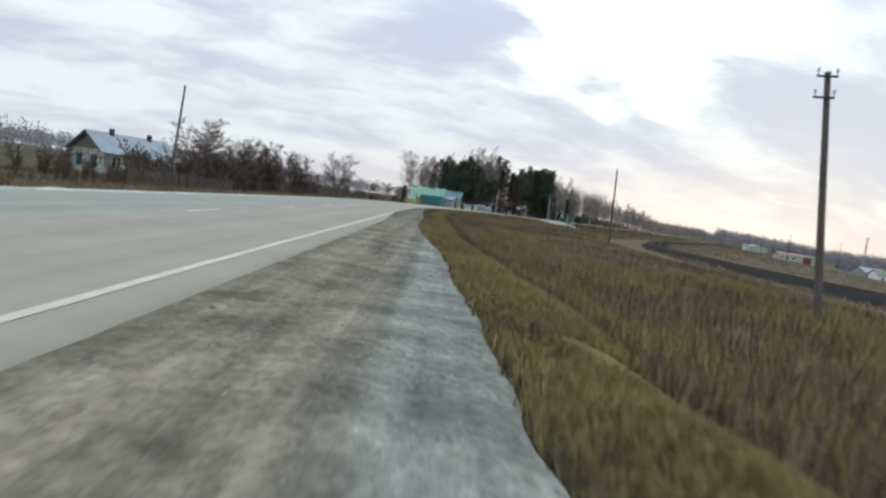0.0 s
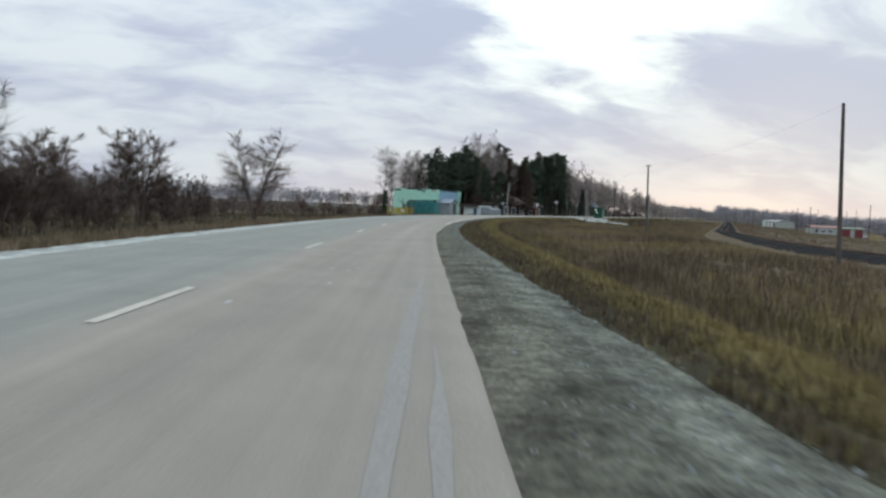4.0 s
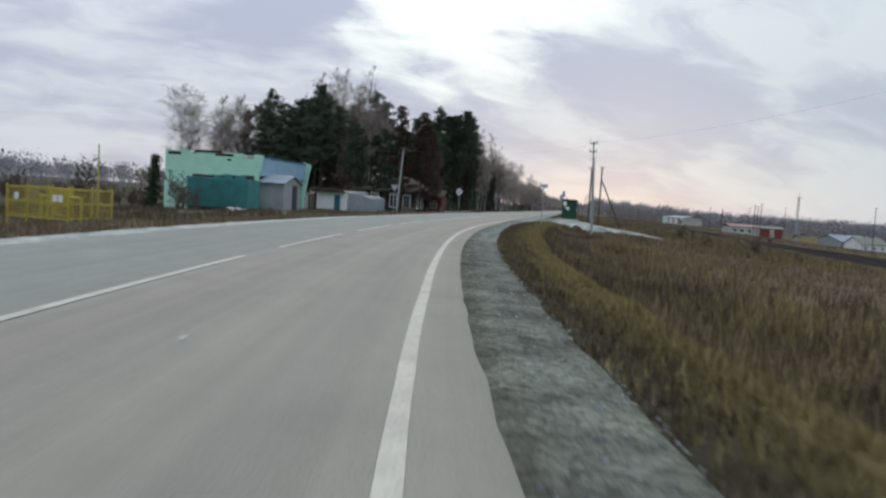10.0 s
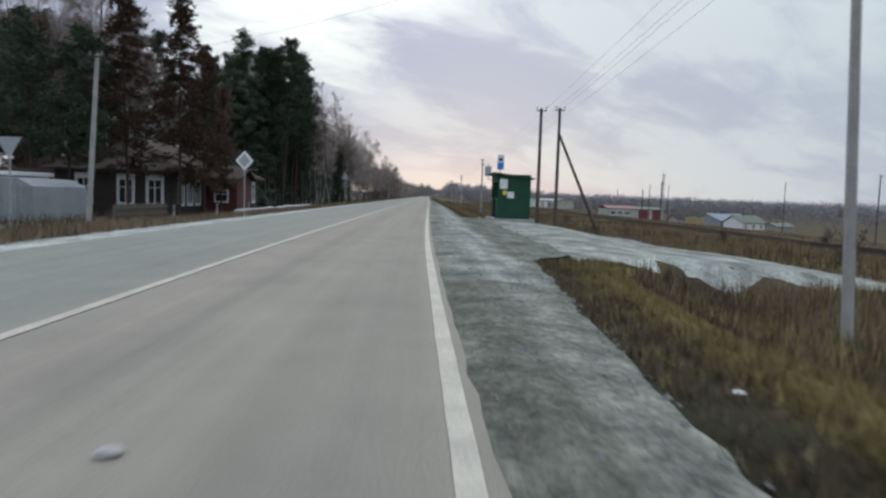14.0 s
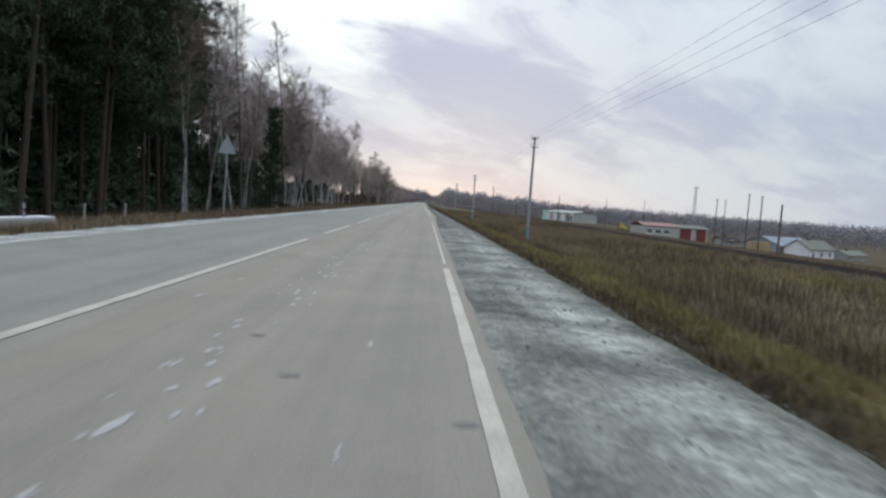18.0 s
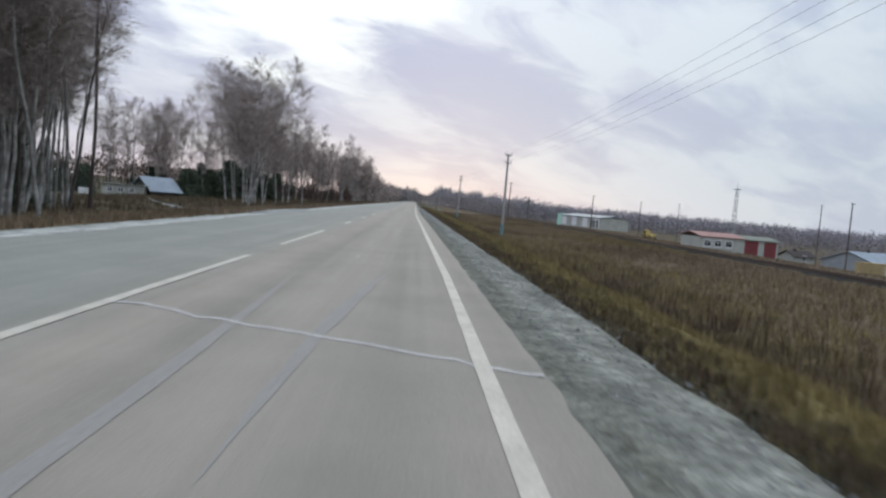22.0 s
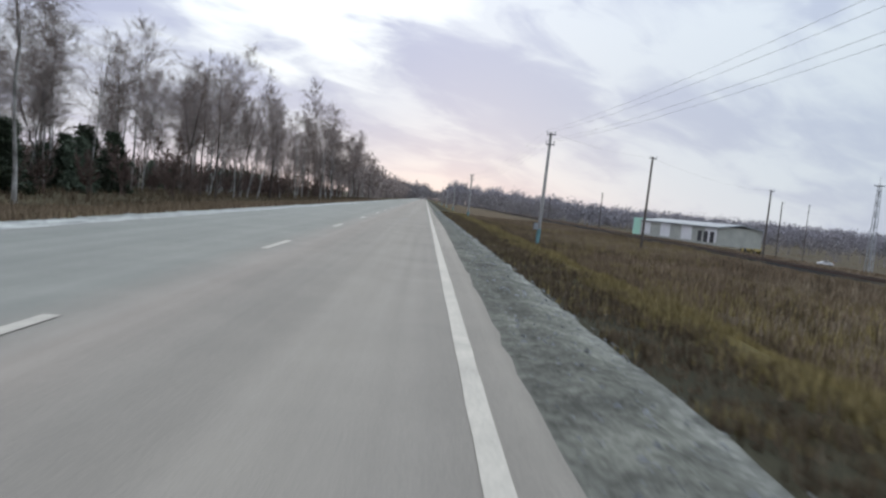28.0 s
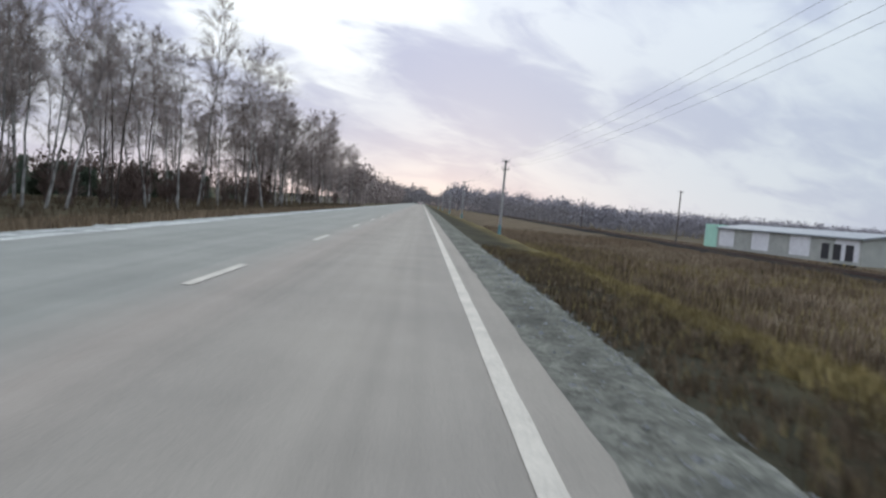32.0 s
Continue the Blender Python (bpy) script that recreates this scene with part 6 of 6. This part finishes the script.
part("cornice", block(3.0, 3.45, -0.1, 2.7, 1.75, 1.92, 0.02), M_WHITE, kio)
dr = part("door", block(1.95, 2.55, -0.03, 0.0, 0.05, 1.5), M_BLUEDOOR, kio)
part("door_handle", block(2.45, 2.5, -0.06, -0.03, 0.75, 0.82), M_METAL, dr)
shed = thing("metal_shed", -22.8, 25.9, -1.15, -22.0, "grey sheet-metal shed beside the white kiosk", "shed", size=(1.5, 1.7, 1.6))
part("body", prism([(0, -0.1), (2.4, -0.1), (2.4, 1.35), (1.6, 1.62), (0, 1.66)], "y", 0, 2.2), M_GREYMETAL, shed)
part("door", block(0.75, 1.55, -0.03, 0.0, 0.03, 1.45), M_GREYMETAL, shed)
for k in range(12):
    part("sheet_rib", block(0.08 + 0.2 * k, 0.10 + 0.2 * k, -0.018, 0, 0.0, 1.32), M_GREYMETAL, shed)
shed2 = thing("metal_shed", -30.0, 22.8, -1.2, 2.0, "small pale metal shed between shop and kiosk", "shed", size=1.65)
part("body", block(0, 0.95, 0, 1.2, -0.1, 1.45, 0.02), M_PALEWALL, shed2)
part("door", block(0.25, 0.8, -0.03, 0.0, 0.05, 1.35), M_GREYMETAL, shed2)
part("roof", block(-0.08, 1.03, -0.1, 1.3, 1.45, 1.52), M_TINROOF, shed2)

# log house with carved white window frames
log = thing("log_house", -19.4, 44.2, -0.95, 0, "dark brown log house with carved white window frames", "house", size=1.52)
part("wall", block(2.55, 2.7, -5.8, 10.5, -0.3, 2.3), M_LOG, log)
part("wall", block(-3.0, -2.85, -5.8, 10.5, -0.3, 2.3), M_LOG, log)
part("gable_wall", block(-2.85, 2.55, -5.8, -5.65, -0.3, 2.3), M_LOG, log)
part("gable_wall", block(-2.85, 2.55, 10.35, 10.5, -0.3, 2.3), M_LOG, log)
bm = bmesh.new()
ev = [bm.verts.new(p) for p in ((-3.5, -6.2, 2.2), (3.2, -6.2, 2.2), (3.2, 11.0, 2.2), (-3.5, 11.0, 2.2), (-0.15, -3.2, 3.9), (-0.15, 8.0, 3.9))]
for f in ((0, 1, 4), (1, 2, 5, 4), (2, 3, 5), (3, 0, 4, 5), (3, 2, 1, 0)):
    bm.faces.new([ev[i] for i in f])
part("roof", bm, M_BROWNROOF, log, "brown hipped roof")
part("eave_board", joined(block(3.0, 3.22, -6.2, 11.0, 2.10, 2.2), block(-3.4, 3.2, -6.22, -6.1, 2.1, 2.2)), M_LOG, log)
for yy in (-4.9, -3.6, -2.4, 3.0, 5.2, 7.4, 9.3):
    window(log, "x+", (yy, 0.62), 0.62, 1.12, M_WHITE, 0.13, 0, 2.7, True)
for xx in (-1.6, 0.4, 1.8):
    window(log, "y-", (xx, 0.62), 0.6, 1.1, M_WHITE, 0.13, 0, -5.8, True)
for k in range(12):
    part("log_course", block(2.7, 2.73, -5.8, 10.5, -0.12 + 0.2 * k, 0.03 + 0.2 * k), M_LOG, log)
porch = part("porch", block(2.73, 4.6, -1.6, 1.2, -0.2, 1.95), M_REDWALL, log, "red-brown boarded porch")
part("porch_roof", prism([(-1.95, 1.9), (-0.2, 2.5), (1.55, 1.9), (1.55, 1.98), (-0.2, 2.58), (-1.95, 1.98)], "x", 2.6, 4.9), M_BROWNROOF, porch)
part("porch_gable", prism([(-1.6, 1.95), (1.2, 1.95), (-0.2, 2.42)], "x", 4.5, 4.6), M_REDWALL, porch)
window(log, "y-", (3.75, 0.75), 0.62, 0.55, M_WHITE, 0.08, 0, -1.6)
fence2 = thing("picket_fence", -14.4, 23.5, -0.85, 0, "low pale picket fence before the log house", "fence", size=1.5)
for k in range(34):
    part("picket", block(-0.02, 0.02, k * 0.16, k * 0.16 + 0.09, 0, 0.62 + 0.03 * (k % 3)), M_OLDPLANK, fence2)
part("rail", block(0.02, 0.06, 0, 5.4, 0.2, 0.26), M_OLDPLANK, fence2)
part("rail", block(0.02, 0.06, 0, 5.4, 0.46, 0.52), M_OLDPLANK, fence2)

# cottage by the first bend, with its plank fence
cot = gable_house("cottage", -20.0, -124.5, -10, 5.6, 7.6, 2.4, 1.6, M_PALEWALL, M_TINROOF, "pale cottage with a light blue tin roof behind bushes", 0.5, size=1.5)
part("gable_boards", prism([(-2.5, 2.4), (2.5, 2.4), (0, 3.85)], "y", -3.87, -3.80), M_OLDPLANK, cot)
for xx in (-1.3, 1.2):
    window(cot, "y-", (xx, 0.8), 0.8, 1.0, M_BLUEDOOR, 0.1, 0, -3.8)
for yy in (-2.6, -0.9, 0.9, 2.6):
    window(cot, "x+", (yy, 0.85), 0.8, 1.0, M_WHITE, 0.1, 0, 2.8)
for yy in (-2.0, 1.9):
    part("chimney", block(0.1, 0.45, yy, yy + 0.35, 3.5, 4.5), M_ROOF, cot, "soot-dark brick chimney")
part("veranda", block(-4.0, -2.8, -3.6, -1.2, -0.3, 1.9), M_OLDPLANK, cot, "weathered plank lean-to")
part("veranda_roof", prism([(-4.3, 1.75), (-2.75, 2.2), (-2.75, 2.28), (-4.3, 1.83)], "y", -3.8, -1.0), M_TINROOF, cot)
fence = thing("plank_fence", 0, 0, 0, 0, "weathered grey plank fence before the cottage", "fence")
n = 0
for k in range(84):
    y = -168 + 0.23 * k
    x = place(-12.4, y)
    z = height(x, y)
    h = 1.25 + 0.12 * math.sin(k * 1.7) + random.uniform(-0.06, 0.06)
    pl = part("plank", block(-0.012, 0.012, -0.075, 0.075, -0.1, h), M_FENCE, fence)
    pl.matrix_basis = pose(x, y, z, random.uniform(-3, 3), random.uniform(-4, 4), 26)
for k in range(9):
    y0, y1 = -168 + 2.15 * k, -168 + 2.15 * (k + 1)
    p0, p1 = (place(-12.46, y0), y0, height(place(-12.46, y0), y0)), (place(-12.46, y1), y1, height(place(-12.46, y1), y1))
    part("fence_post", rod((p0[0], p0[1], p0[2] - 0.2), (p0[0], p0[1], p0[2] + 1.2), 0.05, None, 6), M_FENCE, fence)
    for zz in (0.35, 0.9):
        part("fence_rail", rod((p0[0], p0[1], p0[2] + zz), (p1[0], p1[1], p1[2] + zz), 0.03, None, 4), M_FENCE, fence)

# barn in the clearing
barn = gable_house("garden_hut", -39.5, 214.0, -36, 3.0, 2.9, 0.9, 1.45, M_LOG, M_TINROOF, "small dark hut with a steep pale tin roof", 0.25, category="hut", size=(1.8, 1.8, 1.35))
hut = thing("garden_shed", -42.5, 209.5, height(-42.5, 209.5), 10, "low pale garden shed with a flat roof", "shed", size=1.6)
part("body", block(-1.9, 1.9, -0.9, 0.9, -0.1, 1.05), M_PALEWALL, hut)
part("roof", block(-2.1, 2.1, -1.1, 1.1, 1.05, 1.15), M_GREENROOF, hut)
for xx in (-1.2, -0.2, 0.8):
    window(hut, "y-", (xx, 0.4), 0.4, 0.42, M_WHITE, 0.06, 0, -0.9)
crate = thing("white_box", -47.5, 206.5, height(-47.5, 206.5), 0, "small white box standing by the shed", "box", size=1.6)
part("body", block(-0.35, 0.35, -0.3, 0.3, 0, 0.6, 0.02), M_WHITE, crate)
part("lid", block(-0.38, 0.38, -0.33, 0.33, 0.6, 0.64), M_GREYMETAL, crate)

# ---- village across the railway


def cottage(x, y, tz, w, d, h, rise, wall, roof, label, wins, z):
    ob = gable_house("village_house", x, y, tz, w, d, h, rise, wall, roof, label, 0.35, "village houses", z, size=1.72)
    for k in range(wins):
        window(ob, "x-", (-d / 2 + d * (k + 0.5) / wins, 0.7), 0.8, 0.85, M_WHITE, 0.1, 0, -w / 2)
    for k in range(2):
        window(ob, "y-", (-w / 5 + 2 * w / 5 * k, 0.7), 0.7, 0.85, M_WHITE, 0.1, 0, -d / 2)
    part("chimney", block(-0.2, 0.2, 0.6, 1.0, h + rise * 0.6, h + rise + 0.35), M_ROOF, ob)
    return ob


cottage(136.8, 295.6, 120.7, 8.7, 14, 2.2, 1.6, M_GREYMETAL, M_TINROOF, "wide grey house with a pale bluish tin roof", 4, -9.3)
cottage(140, 281.5, 120.7, 5.2, 9.3, 2.25, 1.6, M_WHITE, M_GREENROOF, "white cottage with a greyish green gabled roof", 3, -9.6)
cottage(159, 289.5, 120.7, 4.0, 8.0, 1.7, 0.8, M_PALEWALL, M_GREENROOF, "low pale outhouse with a greenish roof", 2, -10.2)
cottage(121, 306, 109, 3.0, 5.0, 1.5, 0.8, M_PALEWALL, M_ROOF, "low pale shed with a dark roof", 1, -8.2)

garage = thing("garage_building", 100.4, 294.9, -6.5, 109, "long pale building with a faded red roof and red garage doors", "building", size=(1.6, 1.65, 3.0))
part("wall", block(-2.5, -2.3, -4, 13, -0.3, 1.55), M_PALEWALL, garage)
part("wall", block(2.3, 2.5, -4, 13, -0.3, 1.6), M_PALEWALL, garage)
part("wall", block(-2.3, 2.3, -4, -3.8, -0.3, 1.55), M_PALEWALL, garage)
part("wall", block(-2.3, 2.3, 12.8, 13, -0.3, 1.55), M_PALEWALL, garage)
part("roof", prism([(-2.8, 1.55), (-2.8, 1.63), (0.2, 2.0), (2.8, 1.68), (2.8, 1.6), (0.2, 1.92)], "y", 3.7, 13.3), M_REDROOF, garage)
part("roof", prism([(-2.8, 1.50), (-2.8, 1.58), (0.2, 1.92), (2.8, 1.62), (2.8, 1.55), (0.2, 1.84)], "y", -4.4, 3.7), M_GREENROOF, garage)
for y0, y1 in ((-3.5, -0.85), (0.6, 3.6)):
    g = part("garage_door", block(-2.56, -2.5, y0, y1, -0.2, 1.45), M_BRICKRED, garage, "faded red garage door")
    part("door_leaf_gap", block(-2.575, -2.56, (y0 + y1) / 2 - 0.02, (y0 + y1) / 2 + 0.02, -0.2, 1.45), M_BLACK, g)
for yy in (7.1, 9.4, 11.6):
    window(garage, "x-", (yy, 0.75), 1.4, 0.5, M_WHITE, 0.12, 0, -2.5)

hang = thing("long_warehouse", 67.3, 358.3, -2.75, 8.5, "long weathered pale warehouse with a green-tinted end", "building", size=(1.3, 1.25, 1.6))
part("wall", block(-4, -3.75, -21, 12, -0.3, 2.1), M_PALEWALL, hang, "stained pale panel wall")
part("wall", block(3.75, 4, -21, 12, -0.3, 2.1), M_PALEWALL, hang)
part("end_wall", block(-3.75, 3.75, -21, -20.75, -0.3, 2.3), M_PALEWALL, hang)
part("end_wall", block(-4.05, 3.75, 8.5, 12, -0.3, 2.5), M_MINT, hang, "pale green end block")
part("roof", prism([(-4.4, 2.05), (-4.4, 2.2), (0, 2.75), (4.4, 2.2), (4.4, 2.05), (0, 2.6)], "y", -21.4, 8.4), M_GREYMETAL, hang)
for k in range(7):
    part("wall_panel", block(-4.03, -4.0, -20.6 + 4.1 * k, -16.7 + 4.1 * k, 0.0, 2.0), M_PALEWALL if k % 2 else M_WHITE, hang)
# Dark slabs on the closed wall stand in for shaded openings.
for k in range(3):
    part("doorway", block(-4.05, -4.03, -19.8 + 2.0 * k, -18.5 + 2.0 * k, 0, 1.5), M_BLACK, hang, "dark panel standing in for a shaded open doorway")

mach = thing("yellow_tractor", 108.3, 403.6, height(108.3, 403.6), 20, "small yellow machine parked by the warehouse", "tractor", size=1.7)
part("body", block(-0.8, 0.8, -1.6, 0.6, 0.6, 1.4, 0.1), M_YELLOWMACHINE, mach)
part("cab", block(-0.75, 0.75, 0.5, 1.8, 0.6, 2.3, 0.1), M_YELLOWMACHINE, mach)
part("cab_glass", block(-0.78, 0.78, 0.7, 1.6, 1.5, 2.1), M_GLASS, mach)
for sx in (-0.85, 0.85):
    for yy, r in ((-1.0, 0.45), (1.2, 0.65)):
        w = part("wheel", rod((sx - 0.15, yy, r), (sx + 0.15, yy, r), r, None, 14), M_RUBBER, mach)
        part("rim", rod((sx - 0.17, yy, r), (sx + 0.17, yy, r), r * 0.5, None, 10), M_YELLOWMACHINE, w)


stack = thing("wood_stack", 105.8, 249.2, height(105.8, 249.2), 12, "yellowish stack of sawn boards beside the house", "wood stack", size=2.0)
for k in range(7):
    part("board_layer", block(-1.6, 1.6, -0.6, 0.6, 0.02 + 0.2 * k, 0.18 + 0.2 * k), M_YELLOWBOARD, stack)


def sedan(x, y, z, tz, mat, label):
    ob = thing("car", x, y, z, tz, label, "car", "cars")
    side = [(-2.1, 0.35), (2.1, 0.35), (2.12, 0.75), (1.2, 0.92), (0.55, 1.38), (-0.85, 1.40), (-1.5, 0.98), (-2.12, 0.92)]
    bm = prism(side, "x", -0.82, 0.82)
    bmesh.ops.bevel(bm, geom=bm.edges[:], offset=0.07, segments=2, affect="EDGES")
    part("body", bm, mat, ob)
    part("rear_window", prism([(-1.46, 1.02), (-0.92, 1.36), (-0.95, 1.39), (-1.5, 1.05)], "x", -0.62, 0.62), M_GLASS, ob)
    for sx in (-0.835, 0.835):
        part("side_window", prism([(-1.15, 1.02), (0.75, 1.0), (0.48, 1.32), (-0.82, 1.34)], "x", sx - 0.006, sx + 0.006), M_GLASS, ob)
        part("tail_lamp", block(sx * 0.75 - 0.14, sx * 0.75 + 0.14, -2.15, -2.08, 0.72, 0.88), M_LAMPRED, ob)
        for yy in (-1.3, 1.3):
            w = part("wheel", rod((sx * 0.9 - 0.1, yy, 0.31), (sx * 0.9 + 0.1, yy, 0.31), 0.31, None, 16), M_RUBBER, ob)
            part("rim", rod((sx * 0.9 - 0.11, yy, 0.31), (sx * 0.9 + 0.11, yy, 0.31), 0.18, None, 10), M_METAL, w)
    part("bumper", block(-0.8, 0.8, -2.2, -2.1, 0.42, 0.62, 0.03), mat, ob)
    part("number_plate", block(-0.26, 0.26, -2.215, -2.2, 0.46, 0.57), M_SIGNWHITE, ob)
    return ob


sedan(1.85, 520, 0.0, 0, M_CARBODY, "silver saloon car driving ahead on the road")
sedan(122.8, 387, height(122.8, 387), 70, M_WHITE, "white car parked by the warehouse")

# litter by the verge
for x, y, s in ((5.9, -11.3, 0.06), (6.1, -13.8, 0.05), (31.0, -123.0, 0.05), (56.4, -168.4, 0.07), (6.9, 29.9, 0.10)):
    bm = bmesh.new()
    bmesh.ops.create_icosphere(bm, subdivisions=1, radius=s)
    for v in bm.verts:
        v.co = Vector((v.co.x * rr.uniform(0.8, 1.5), v.co.y * rr.uniform(0.7, 1.3), v.co.z * 0.5))
    j = part("litter", bm, M_WHITE, None)
    j.matrix_basis = pose(x, y, height(x, y) + s * 0.35, 0, 0, 30)
    tagged(j, "crumpled white litter lying in the grass", "litter", "litter")
# clod of dirt lying in the lane
bm = bmesh.new()
bmesh.ops.create_icosphere(bm, subdivisions=2, radius=0.05)
for v in bm.verts:
    v.co = Vector((v.co.x * 1.3, v.co.y, v.co.z * 0.55)) * (1 + 0.25 * noise.noise(v.co * 14))
clod = part("dirt_clod", bm, M_DUST, None)
clod.matrix_basis = pose(2.12, -13.3, 0.016, 0, 0, 20)
tagged(clod, "pale lump of dried dirt lying on the road", "dirt clod")
